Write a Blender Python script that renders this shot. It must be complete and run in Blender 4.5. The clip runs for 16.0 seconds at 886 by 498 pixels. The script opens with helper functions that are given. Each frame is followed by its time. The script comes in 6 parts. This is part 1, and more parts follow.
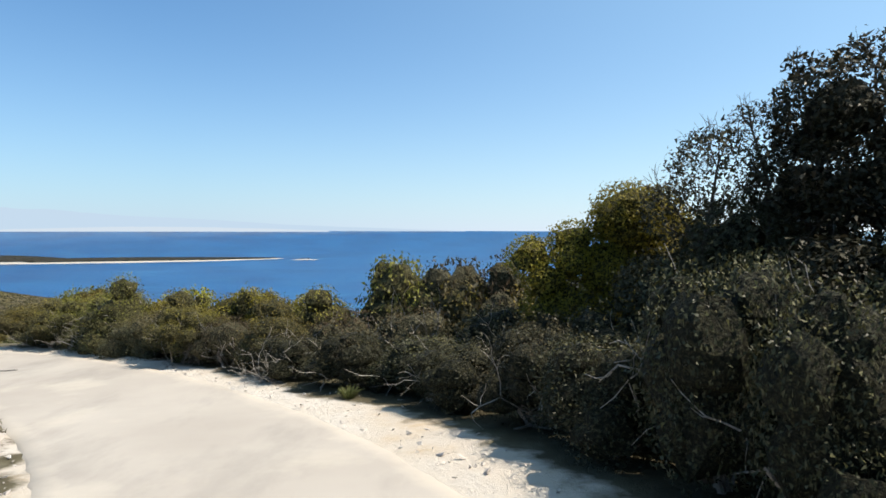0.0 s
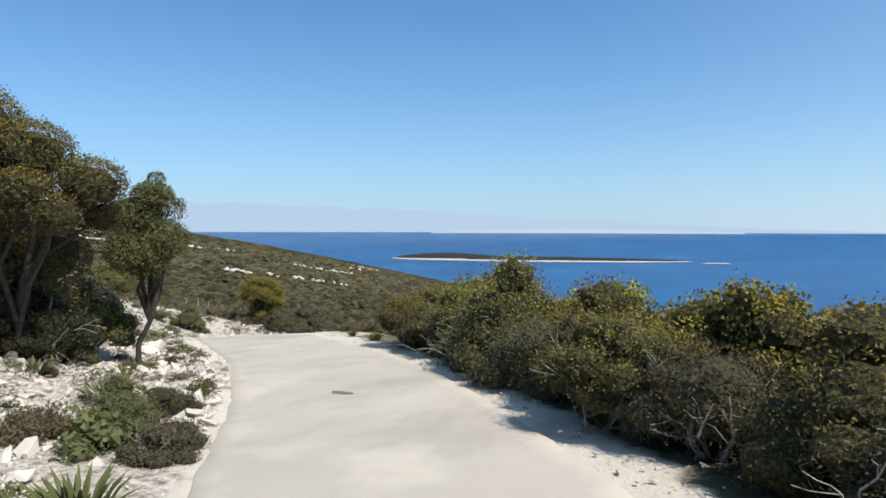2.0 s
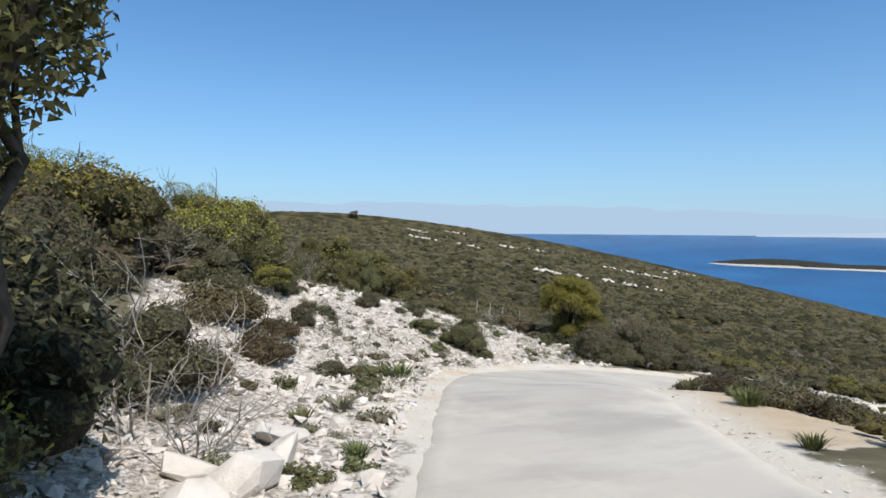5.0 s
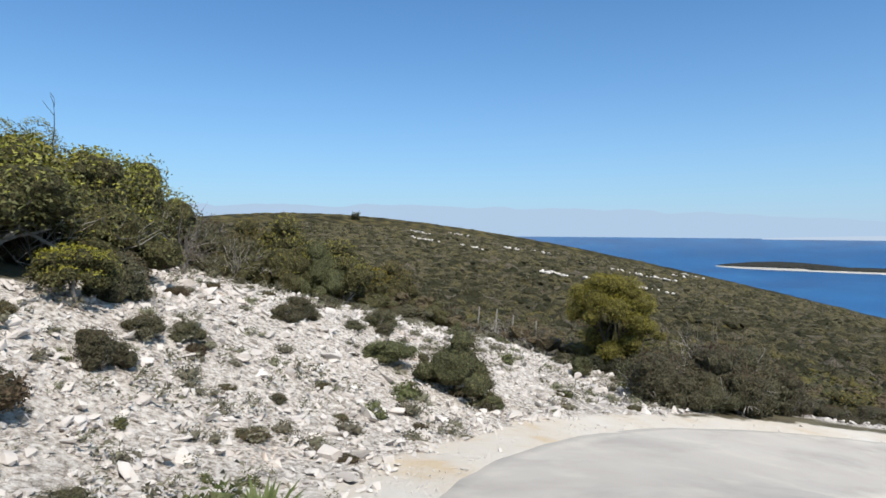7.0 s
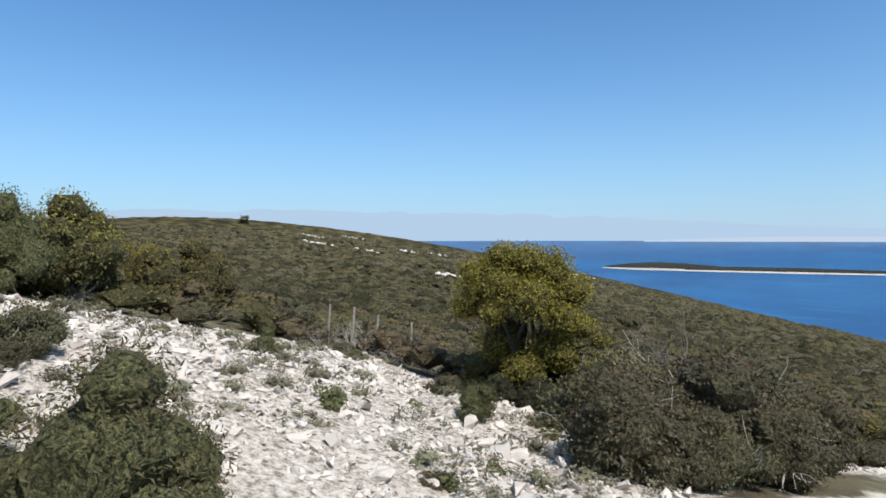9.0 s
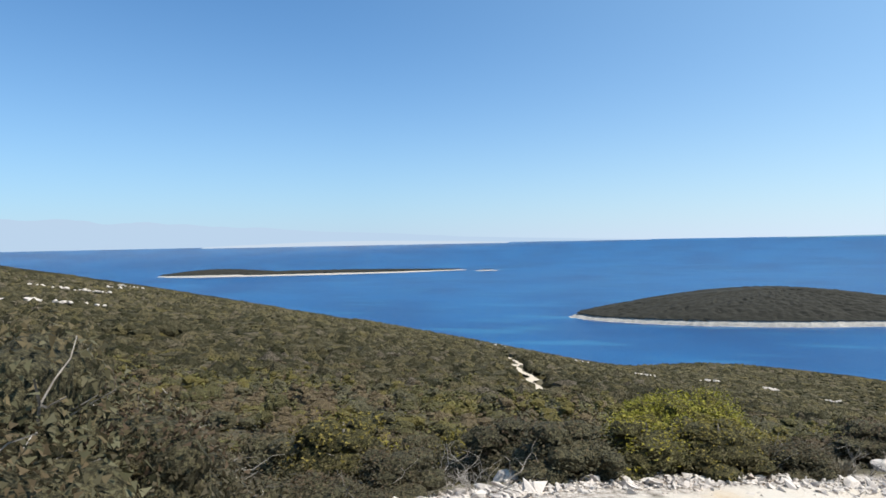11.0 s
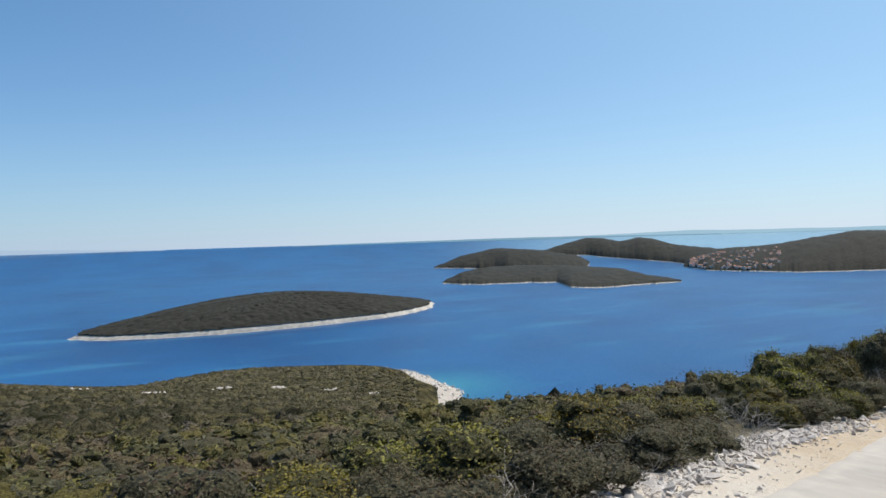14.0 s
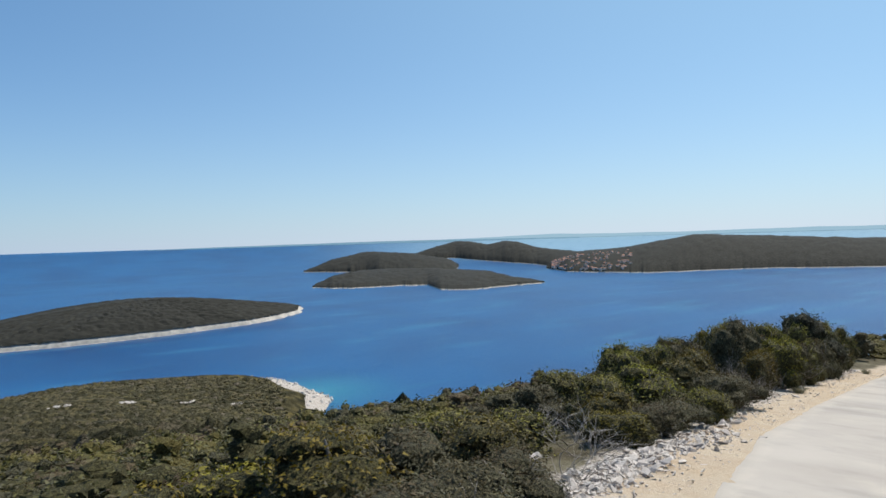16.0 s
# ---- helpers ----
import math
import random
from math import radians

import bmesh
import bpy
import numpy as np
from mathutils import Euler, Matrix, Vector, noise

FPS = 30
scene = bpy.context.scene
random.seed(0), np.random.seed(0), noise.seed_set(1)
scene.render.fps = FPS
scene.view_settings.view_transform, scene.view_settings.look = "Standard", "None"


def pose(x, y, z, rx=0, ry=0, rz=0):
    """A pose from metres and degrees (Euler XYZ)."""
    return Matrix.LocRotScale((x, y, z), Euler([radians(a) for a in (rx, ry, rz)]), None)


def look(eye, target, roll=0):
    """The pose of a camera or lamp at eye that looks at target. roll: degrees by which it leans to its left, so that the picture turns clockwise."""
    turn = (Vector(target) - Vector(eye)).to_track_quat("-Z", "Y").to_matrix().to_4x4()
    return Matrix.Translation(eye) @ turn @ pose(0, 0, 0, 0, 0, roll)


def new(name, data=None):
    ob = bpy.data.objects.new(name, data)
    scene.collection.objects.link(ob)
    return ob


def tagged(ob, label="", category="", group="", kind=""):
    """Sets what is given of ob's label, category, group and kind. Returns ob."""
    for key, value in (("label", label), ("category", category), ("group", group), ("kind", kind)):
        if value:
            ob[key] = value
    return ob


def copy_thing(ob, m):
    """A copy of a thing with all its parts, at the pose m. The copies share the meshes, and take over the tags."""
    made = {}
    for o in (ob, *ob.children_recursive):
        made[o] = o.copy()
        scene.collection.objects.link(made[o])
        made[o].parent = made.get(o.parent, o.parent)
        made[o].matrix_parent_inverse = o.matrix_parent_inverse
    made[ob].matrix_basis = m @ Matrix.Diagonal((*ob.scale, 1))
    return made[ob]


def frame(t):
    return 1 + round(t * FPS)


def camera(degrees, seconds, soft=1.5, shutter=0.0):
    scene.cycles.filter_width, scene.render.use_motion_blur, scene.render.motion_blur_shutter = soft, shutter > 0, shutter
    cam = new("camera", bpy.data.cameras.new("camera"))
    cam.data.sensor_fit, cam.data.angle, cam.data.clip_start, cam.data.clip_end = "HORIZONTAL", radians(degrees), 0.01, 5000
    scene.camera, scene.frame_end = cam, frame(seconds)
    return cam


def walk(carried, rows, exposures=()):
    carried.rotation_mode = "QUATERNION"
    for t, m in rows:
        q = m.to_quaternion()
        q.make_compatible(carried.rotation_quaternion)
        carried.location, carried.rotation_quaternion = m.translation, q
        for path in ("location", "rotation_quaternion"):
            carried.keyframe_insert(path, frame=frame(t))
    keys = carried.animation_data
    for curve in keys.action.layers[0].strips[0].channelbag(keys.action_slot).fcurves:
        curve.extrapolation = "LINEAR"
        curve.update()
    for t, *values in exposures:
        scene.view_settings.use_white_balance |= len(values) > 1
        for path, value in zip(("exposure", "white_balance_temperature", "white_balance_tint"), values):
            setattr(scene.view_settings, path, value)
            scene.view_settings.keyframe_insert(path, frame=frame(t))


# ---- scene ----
cam = camera(68.3, 16.0, soft=1.6)
PATH = [
    (0, (0.0, 0.0, 1.8), (-0.011, 1.999, 1.733), 0.2),
    (0.5, (-0.345, 2.007, 1.578), (-0.65, 3.982, 1.512), 0.3),
    (1, (-1.09, 4.075, 1.348), (-1.73, 5.969, 1.283), 0.2),
    (1.5, (-2.041, 5.918, 1.12), (-2.937, 7.704, 1.057), 0.1),
    (2, (-3.38, 7.839, 0.894), (-4.527, 9.477, 0.83), 0.1),
    (2.5, (-4.881, 9.492, 0.686), (-6.242, 10.957, 0.624), 0.2),
    (3, (-6.696, 11.023, 0.546), (-8.229, 12.305, 0.483), 0.2),
    (5.5, (-14.864, 17.003, -0.247), (-16.627, 17.945, -0.304), 0.4),
    (6, (-16.872, 18.231, -0.46), (-18.635, 19.173, -0.512), 0.4),
    (6.5, (-18.717, 19.39, -0.649), (-20.482, 20.331, -0.7), 0.4),
    (7, (-20.777, 20.663, -0.898), (-22.542, 21.602, -0.95), 0.4),
    (7.5, (-22.645, 21.9, -1.156), (-24.411, 22.837, -1.206), 0.5),
    (8, (-24.525, 23.266, -1.446), (-26.286, 24.214, -1.495), 0.4),
    (8.5, (-26.119, 24.68, -1.775), (-27.834, 25.708, -1.818), 0.2),
    (9, (-27.45, 26.32, -2.131), (-29.048, 27.523, -2.167), -0.1),
    (9.5, (-28.494, 28.323, -2.496), (-29.872, 29.773, -2.528), -0.4),
    (10, (-28.954, 30.075, -2.82), (-30.078, 31.729, -2.852), -0.6),
    (12.5, (-27.848, 37.922, -4.297), (-27.522, 39.895, -4.327), -1.6),
    (13, (-26.993, 39.239, -4.583), (-26.431, 41.158, -4.616), -1.6),
    (13.5, (-25.78, 40.688, -4.949), (-25.001, 42.53, -4.984), -1.7),
    (14, (-24.694, 41.759, -5.228), (-23.848, 43.571, -5.26), -1.7),
    (14.5, (-23.708, 42.657, -5.477), (-22.826, 44.452, -5.502), -1.7),
    (15, (-22.743, 43.407, -5.707), (-21.772, 45.155, -5.731), -1.5),
    (15.5, (-21.57, 44.244, -5.967), (-20.476, 45.918, -5.994), -1.5),
    (16, (-20.421, 44.95, -6.188), (-19.238, 46.563, -6.221), -1.7),
]
walk(cam, [(t, look(eye, target, roll)) for t, eye, target, roll in PATH],
     [(0, 0.44, 7200, 10), (1.5, 0.3, 6750, 10), (3, 0.25, 6750, 10), (5.5, 0.18, 6520, 10), (8, 0.18, 6520, 10), (9, 0.24, 6560, 10), (10, 0.4, 6850, 10), (12.5, 0.12, 6700, 10), (14, 0.04, 6700, 10), (16, -0.02, 6700, 10)])

# ---- daylight ----
SUN_BEARING, SUN_HEIGHT = radians(88), radians(56)      # clockwise from +y, above the horizon
world = bpy.data.worlds.new("world")
scene.world = world
world.use_nodes = True
_n = world.node_tree
_sky = _n.nodes.new("ShaderNodeTexSky")
_sky.sky_type, _sky.sun_disc = "NISHITA", False
_sky.sun_elevation, _sky.sun_rotation = SUN_HEIGHT, SUN_BEARING
_sky.altitude, _sky.air_density, _sky.dust_density, _sky.ozone_density = 100, 1.0, 0.0, 5.0
_tint = _n.nodes.new("ShaderNodeMix")
_tint.data_type, _tint.blend_type = "RGBA", "MULTIPLY"
_tint.inputs[0].default_value, _tint.inputs[7].default_value = 1.0, (0.51, 0.95, 1.19, 1)
_n.links.new(_sky.outputs[0], _tint.inputs[6])
_coord, _split = _n.nodes.new("ShaderNodeTexCoord"), _n.nodes.new("ShaderNodeSeparateXYZ")
_n.links.new(_coord.outputs["Generated"], _split.inputs[0])


def sky_math(op, a, b=0.0, clamp=False):
    m = _n.nodes.new("ShaderNodeMath")
    m.operation, m.use_clamp = op, clamp
    for socket, v in ((m.inputs[0], a), (m.inputs[1], b)):
        if isinstance(v, (int, float)):
            socket.default_value = v
        else:
            _n.links.new(v, socket)
    return m.outputs[0]


def sky_mix(fac, a, b):
    m = _n.nodes.new("ShaderNodeMix")
    m.data_type = "RGBA"
    for socket, v in ((m.inputs[0], fac), (m.inputs[6], a), (m.inputs[7], b)):
        if isinstance(v, tuple):
            socket.default_value = (*v, 1)
        else:
            _n.links.new(v, socket)
    return m.outputs[2]


# the bright veil round the sun, and pale sea haze that thins with height and whitens towards the sun
_sx, _sy, _sz = math.sin(SUN_BEARING) * math.cos(SUN_HEIGHT), math.cos(SUN_BEARING) * math.cos(SUN_HEIGHT), math.sin(SUN_HEIGHT)
_along = sky_math("ADD", sky_math("MULTIPLY", _split.outputs[0], _sx), sky_math("MULTIPLY", _split.outputs[1], _sy))
_near = sky_math("MAXIMUM", sky_math("ADD", _along, sky_math("MULTIPLY", _split.outputs[2], _sz)), 0.0)
_veil = sky_math("MULTIPLY", sky_math("POWER", _near, 1.6), 0.6, True)
_low = sky_math("MULTIPLY", sky_math("POWER", math.e, sky_math("MULTIPLY", _split.outputs[2], -7.0)), 0.93, True)
_sunward = sky_math("ADD", sky_math("MULTIPLY", _along, 0.8 / math.cos(SUN_HEIGHT)), 0.28, True)
_clear = sky_mix(_veil, _tint.outputs[2], (5.5, 8.3, 9.4))
_hazy = sky_mix(_low, _clear, sky_mix(_sunward, (3.85, 5.05, 6.75), (6.2, 7.2, 8.5)))
_n.links.new(_hazy, _n.nodes["Background"].inputs[0])
_n.nodes["Background"].inputs[1].default_value = 0.105
sun = new("sun", bpy.data.lights.new("sun", "SUN"))
sun.data.energy, sun.data.angle, sun.data.color = 5.0, radians(0.5), (1.0, 0.95, 0.87)
sun.matrix_world = look((0, 0, 300), (-math.sin(SUN_BEARING) * math.cos(SUN_HEIGHT), -math.cos(SUN_BEARING) * math.cos(SUN_HEIGHT), 300 - math.sin(SUN_HEIGHT)))


# ---- materials ----
class Nodes:
    def __init__(self, name):
        self.mat = bpy.data.materials.new(name)
        self.mat.use_nodes = True
        self.t = self.mat.node_tree
        self.out = self.t.nodes["Material Output"]
        self.b = self.t.nodes["Principled BSDF"]

    def add(self, kind, **values):
        n = self.t.nodes.new("ShaderNode" + kind)
        for k, v in values.items():
            n.inputs[k].default_value = v
        return n

    def link(self, a, b):
        self.t.links.new(a, b)

    def ramp(self, fac, stops):
        r = self.t.nodes.new("ShaderNodeValToRGB")
        while len(r.color_ramp.elements) < len(stops):
            r.color_ramp.elements.new(0.5)
        for e, (p, c) in zip(r.color_ramp.elements, stops):
            e.position, e.color = p, (*c, 1)
        self.link(fac, r.inputs[0])
        return r.outputs[0]

    def noise(self, scale, detail=5, rough=0.6, vec=None):
        n = self.add("TexNoise", Scale=scale, Detail=detail, Roughness=rough)
        self.link(vec or self.pos(), n.inputs["Vector"])
        return n.outputs[0]

    def pos(self):
        g = self.t.nodes.new("ShaderNodeNewGeometry")
        return g.outputs["Position"]

    def island(self):
        g = self.t.nodes.new("ShaderNodeNewGeometry")
        return g.outputs["Random Per Island"]

    def rand(self):
        return self.t.nodes.new("ShaderNodeObjectInfo").outputs["Random"]

    def attr(self, name):
        a = self.t.nodes.new("ShaderNodeAttribute")
        a.attribute_name = name
        return a.outputs["Fac"]

    def mix(self, fac, a, b, mode="MIX"):
        m = self.t.nodes.new("ShaderNodeMix")
        m.data_type, m.blend_type = "RGBA", mode
        for s, v in ((m.inputs[0], fac), (m.inputs[6], a), (m.inputs[7], b)):
            if isinstance(v, (int, float)):
                s.default_value = v
            elif isinstance(v, tuple):
                s.default_value = (*v, 1)
            else:
                self.link(v, s)
        return m.outputs[2]

    def math(self, op, a, b=0.0):
        m = self.t.nodes.new("ShaderNodeMath")
        m.operation = op
        for s, v in ((m.inputs[0], a), (m.inputs[1], b)):
            if isinstance(v, (int, float)):
                s.default_value = v
            else:
                self.link(v, s)
        return m.outputs[0]

    def bump(self, height, strength, distance):
        b = self.add("Bump", Strength=strength, Distance=distance)
        self.link(height, b.inputs["Height"])
        self.link(b.outputs[0], self.b.inputs["Normal"])

    def done(self, colour, rough=0.8, spec=0.3):
        if isinstance(colour, tuple):
            self.b.inputs["Base Color"].default_value = (*colour, 1)
        else:
            self.link(colour, self.b.inputs["Base Color"])
        self.b.inputs["Roughness"].default_value = rough
        self.b.inputs["Specular IOR Level"].default_value = spec
        return self.mat


def leaf_material(name, dark, mid, light, gloss=0.6, through_light=0.3):
    n = Nodes(name)
    dark, mid, light = [tuple(0.88 * v for v in c) for c in (dark, mid, light)]
    blend = lambda p, q, k: tuple(p[i] * (1 - k) + q[i] * k for i in range(3))
    c = n.ramp(n.island(), ((0.0, blend(dark, mid, 0.4)), (0.55, mid), (1.0, blend(mid, light, 0.5))))
    big = n.noise(2.2, 4, 0.7)
    c = n.mix(n.math("MULTIPLY", big, 0.75), c, dark)
    dry = n.ramp(n.noise(0.9, 5, 0.7), ((0.54, (0, 0, 0)), (0.68, (1, 1, 1))))
    c = n.mix(n.math("MULTIPLY", dry, 0.45), c, (0.15, 0.115, 0.07))
    hue = n.t.nodes.new("ShaderNodeHueSaturation")
    n.link(n.math("ADD", n.math("MULTIPLY", n.rand(), 0.05), 0.475), hue.inputs["Hue"])
    n.link(n.math("ADD", n.math("MULTIPLY", n.rand(), 0.5), 0.75), hue.inputs["Value"])
    n.link(c, hue.inputs["Color"])
    n.done(hue.outputs[0], gloss, 0.2)
    tl = n.t.nodes.new("ShaderNodeBsdfTranslucent")
    n.link(hue.outputs[0], tl.inputs[0])
    m = n.add("MixShader", Fac=through_light)
    n.link(n.b.outputs[0], m.inputs[1]), n.link(tl.outputs[0], m.inputs[2])
    n.link(m.outputs[0], n.out.inputs[0])
    return n.mat


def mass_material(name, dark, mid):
    """Dense foliage behind the outermost leaves, inner shade put into its colour: fine dappled leaf ends over dark
    twigs.
    """
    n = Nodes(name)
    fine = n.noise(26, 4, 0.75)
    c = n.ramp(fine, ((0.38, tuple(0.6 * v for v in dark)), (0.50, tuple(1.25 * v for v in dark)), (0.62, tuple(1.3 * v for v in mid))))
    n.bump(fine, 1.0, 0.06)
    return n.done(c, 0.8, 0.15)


def bark_material(name, a, b):
    n = Nodes(name)
    c = n.ramp(n.noise(14, 6), ((0.3, a), (0.7, b)))
    n.bump(n.noise(60, 4), 0.5, 0.01)
    return n.done(c, 0.9, 0.2)


def limestone_material(name, shade=1.0):
    n = Nodes(name)
    base = n.ramp(n.noise(2.2, 8, 0.65), ((0.25, (0.42 * shade, 0.365 * shade, 0.325 * shade)), (0.5, (0.60 * shade, 0.545 * shade, 0.50 * shade)), (0.8, (0.74 * shade, 0.695 * shade, 0.65 * shade))))
    per = n.math("ADD", n.island(), n.math("MULTIPLY", n.rand(), 0.4))
    c = n.mix(n.math("MULTIPLY", per, 0.45), base, (0.40, 0.355, 0.33))
    warm = n.ramp(n.noise(0.7, 3), ((0.62, (0, 0, 0)), (0.74, (1, 1, 1))))
    c = n.mix(n.math("MULTIPLY", warm, 0.35), c, (0.55, 0.36, 0.22))
    n.bump(n.noise(18, 8, 0.7), 0.6, 0.03)
    return n.done(c, 0.85, 0.25)


def asphalt_material():
    n = Nodes("dusty_asphalt")
    n2 = n.noise(0.35, 4)
    c = n.ramp(n2, ((0.3, (0.362, 0.322, 0.286)), (0.7, (0.445, 0.402, 0.36))))
    streak = n.ramp(n.noise(0.16, 5, 0.7), ((0.55, (0, 0, 0)), (0.72, (1, 1, 1))))
    c = n.mix(n.math("MULTIPLY", streak, 0.55), c, (0.27, 0.255, 0.24))
    st = n.add("Mapping", Scale=(0.9, 0.35, 1.0), Rotation=(0, 0, radians(35)))
    n.link(n.pos(), st.inputs[0])
    stain = n.ramp(n.noise(0.9, 6, 0.62, st.outputs[0]), ((0.50, (0, 0, 0)), (0.66, (1, 1, 1))))
    c = n.mix(n.math("MULTIPLY", stain, 0.5), c, (0.24, 0.22, 0.20))
    dusty = n.ramp(n.noise(0.55, 5, 0.6), ((0.56, (0, 0, 0)), (0.72, (1, 1, 1))))
    c = n.mix(n.math("MULTIPLY", dusty, 0.5), c, (0.56, 0.50, 0.42))
    worn = n.math("ADD", n.attr("edge"), n.math("MULTIPLY", n.math("SUBTRACT", n.noise(1.1, 6, 0.65), 0.5), 1.5))
    c = n.mix(n.math("MULTIPLY", n.ramp(worn, ((0.5, (0, 0, 0)), (1.0, (1, 1, 1)))), 0.85), c, (0.505, 0.45, 0.39))
    grain = n.noise(120, 3)
    c = n.mix(n.math("MULTIPLY", grain, 0.3), c, (0.34, 0.32, 0.30))
    n.bump(grain, 0.35, 0.006)
    return n.done(c, 0.9, 0.2)


def ground_material():
    n = Nodes("hillside_soil")
    soil = n.ramp(n.noise(0.9, 7, 0.65), ((0.3, (0.055, 0.045, 0.028)), (0.55, (0.11, 0.095, 0.06)), (0.75, (0.20, 0.18, 0.13))))
    # shade in the gaps between stones is put into the ramp's dark end
    stone = n.ramp(n.noise(11, 8, 0.75), ((0.38, (0.14, 0.118, 0.098)), (0.49, (0.38, 0.333, 0.292)), (0.63, (0.62, 0.57, 0.52))))
    sand = n.ramp(n.noise(0.6, 7, 0.65), ((0.30, (0.50, 0.39, 0.27)), (0.42, (0.53, 0.465, 0.395)), (0.7, (0.57, 0.53, 0.485))))
    wob = n.math("MULTIPLY", n.math("SUBTRACT", n.noise(1.7, 5), 0.5), 0.9)
    f1 = n.ramp(n.math("ADD", n.attr("stone"), wob), ((0.4, (0, 0, 0)), (0.6, (1, 1, 1))))
    f2 = n.ramp(n.math("ADD", n.attr("sand"), wob), ((0.4, (0, 0, 0)), (0.6, (1, 1, 1))))
    clay = n.ramp(n.noise(1.3, 6, 0.7), ((0.35, (0.37, 0.26, 0.155)), (0.6, (0.43, 0.335, 0.23))))
    sand = n.mix(n.math("MULTIPLY", n.attr("clay"), 0.75), sand, clay)
    c = n.mix(f2, n.mix(f1, soil, stone), sand)
    n.bump(n.noise(9, 8, 0.7), 0.7, 0.08)
    return n.done(c, 0.95, 0.15)


def canopy_material(name, k=1.0):
    n = Nodes(name)
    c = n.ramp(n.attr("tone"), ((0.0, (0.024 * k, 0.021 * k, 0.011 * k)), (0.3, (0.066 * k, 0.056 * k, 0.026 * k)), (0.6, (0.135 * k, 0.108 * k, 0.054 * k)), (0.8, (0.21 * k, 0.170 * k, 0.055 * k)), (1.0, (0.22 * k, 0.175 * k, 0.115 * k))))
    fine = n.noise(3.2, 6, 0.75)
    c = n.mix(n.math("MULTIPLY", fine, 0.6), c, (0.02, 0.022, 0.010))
    n.bump(n.noise(2.4, 6, 0.8), 1.0, 0.9)
    return n.done(c, 0.9, 0.05)


def crown_material():
    """Rounded crowns of far scrub, each of its own tone."""
    n = Nodes("scrub_crowns")
    c = n.ramp(n.island(), ((0.0, (0.042, 0.040, 0.021)), (0.35, (0.082, 0.073, 0.041)), (0.6, (0.122, 0.104, 0.062)), (0.8, (0.155, 0.130, 0.060)), (1.0, (0.170, 0.142, 0.110))))
    fine = n.noise(3.4, 5, 0.8)
    c = n.mix(n.ramp(fine, ((0.42, (0.85, 0.85, 0.85)), (0.58, (0, 0, 0)))), c, (0.016, 0.017, 0.008))
    n.bump(fine, 1.0, 0.5)
    return n.done(c, 0.9, 0.08)


def sea_material():
    n = Nodes("sea_water")
    geo = n.pos()
    c = n.ramp(n.noise(0.004, 4, 0.5), ((0.35, (0.002, 0.046, 0.150)), (0.65, (0.003, 0.076, 0.215))))
    shoal = n.attr("shoal")
    c = n.mix(shoal, c, (0.03, 0.22, 0.28))
    # far water paled: distance haze put into the sea's colour
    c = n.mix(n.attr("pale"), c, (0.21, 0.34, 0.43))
    st = n.add("Mapping", Scale=(0.004, 0.02, 1.0), Rotation=(0, 0, radians(20)))
    n.link(geo, st.inputs[0])
    # slicks lightened in colour, in place of smooth water's brighter reflection
    slick = n.ramp(n.noise(1.0, 3, 0.5, st.outputs[0]), ((0.55, (0, 0, 0)), (0.68, (1, 1, 1))))
    c = n.mix(n.math("MULTIPLY", slick, 0.65), c, (0.02, 0.135, 0.26))
    n.bump(n.noise(0.25, 6, 0.6), 0.6, 1.2)
    n.done(c, 0.34, 0.22)
    return n.mat


def plain_material(name, c, rough=0.8, var=0.25, scale=3.0):
    n = Nodes(name)
    d = tuple(v * (1 - var) for v in c)
    return n.done(n.ramp(n.noise(scale, 5), ((0.3, d), (0.7, c))), rough, 0.25)


# Self-glowing backdrop colour; the paleness of distance haze is put into it.
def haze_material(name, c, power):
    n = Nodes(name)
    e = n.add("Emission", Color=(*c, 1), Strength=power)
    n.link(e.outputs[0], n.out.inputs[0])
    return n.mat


OAK = leaf_material("oak_leaves", (0.053, 0.048, 0.021), (0.127, 0.114, 0.045), (0.231, 0.198, 0.082), 0.6, 0.14)
OAK_TOP = leaf_material("oak_shoots", (0.134, 0.118, 0.022), (0.269, 0.230, 0.043), (0.392, 0.325, 0.073), 0.6, 0.17)
BROOM = leaf_material("yellow_shoots", (0.142, 0.118, 0.016), (0.29, 0.236, 0.028), (0.41, 0.335, 0.046), 0.6, 0.2)
OLIVE = leaf_material("grey_green_leaves", (0.056, 0.052, 0.029), (0.116, 0.106, 0.059), (0.20, 0.18, 0.112), 0.6, 0.16)
JUNIPER = leaf_material("juniper_needles", (0.075, 0.076, 0.034), (0.155, 0.152, 0.068), (0.25, 0.24, 0.11), 0.7, 0.25)
RUSSET = leaf_material("russet_leaves", (0.078, 0.060, 0.034), (0.155, 0.118, 0.066), (0.25, 0.19, 0.11), 0.7)
GOLDEN = leaf_material("golden_green_leaves", (0.105, 0.086, 0.026), (0.165, 0.138, 0.038), (0.215, 0.176, 0.052), 0.6, 0.16)
HERB = leaf_material("dry_herb_leaves", (0.16, 0.148, 0.10), (0.27, 0.25, 0.175), (0.38, 0.35, 0.26), 0.8)
GRASS = leaf_material("green_blades", (0.07, 0.08, 0.026), (0.135, 0.148, 0.05), (0.21, 0.212, 0.088), 0.6)
# inner foliage: darker copies of the leaf colours, with crown shade painted in
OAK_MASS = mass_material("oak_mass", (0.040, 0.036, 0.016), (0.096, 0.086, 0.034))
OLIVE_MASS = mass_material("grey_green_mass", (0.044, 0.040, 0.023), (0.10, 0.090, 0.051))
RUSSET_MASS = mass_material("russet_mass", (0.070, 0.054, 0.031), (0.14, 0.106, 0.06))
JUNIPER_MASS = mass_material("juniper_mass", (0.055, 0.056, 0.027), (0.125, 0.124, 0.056))
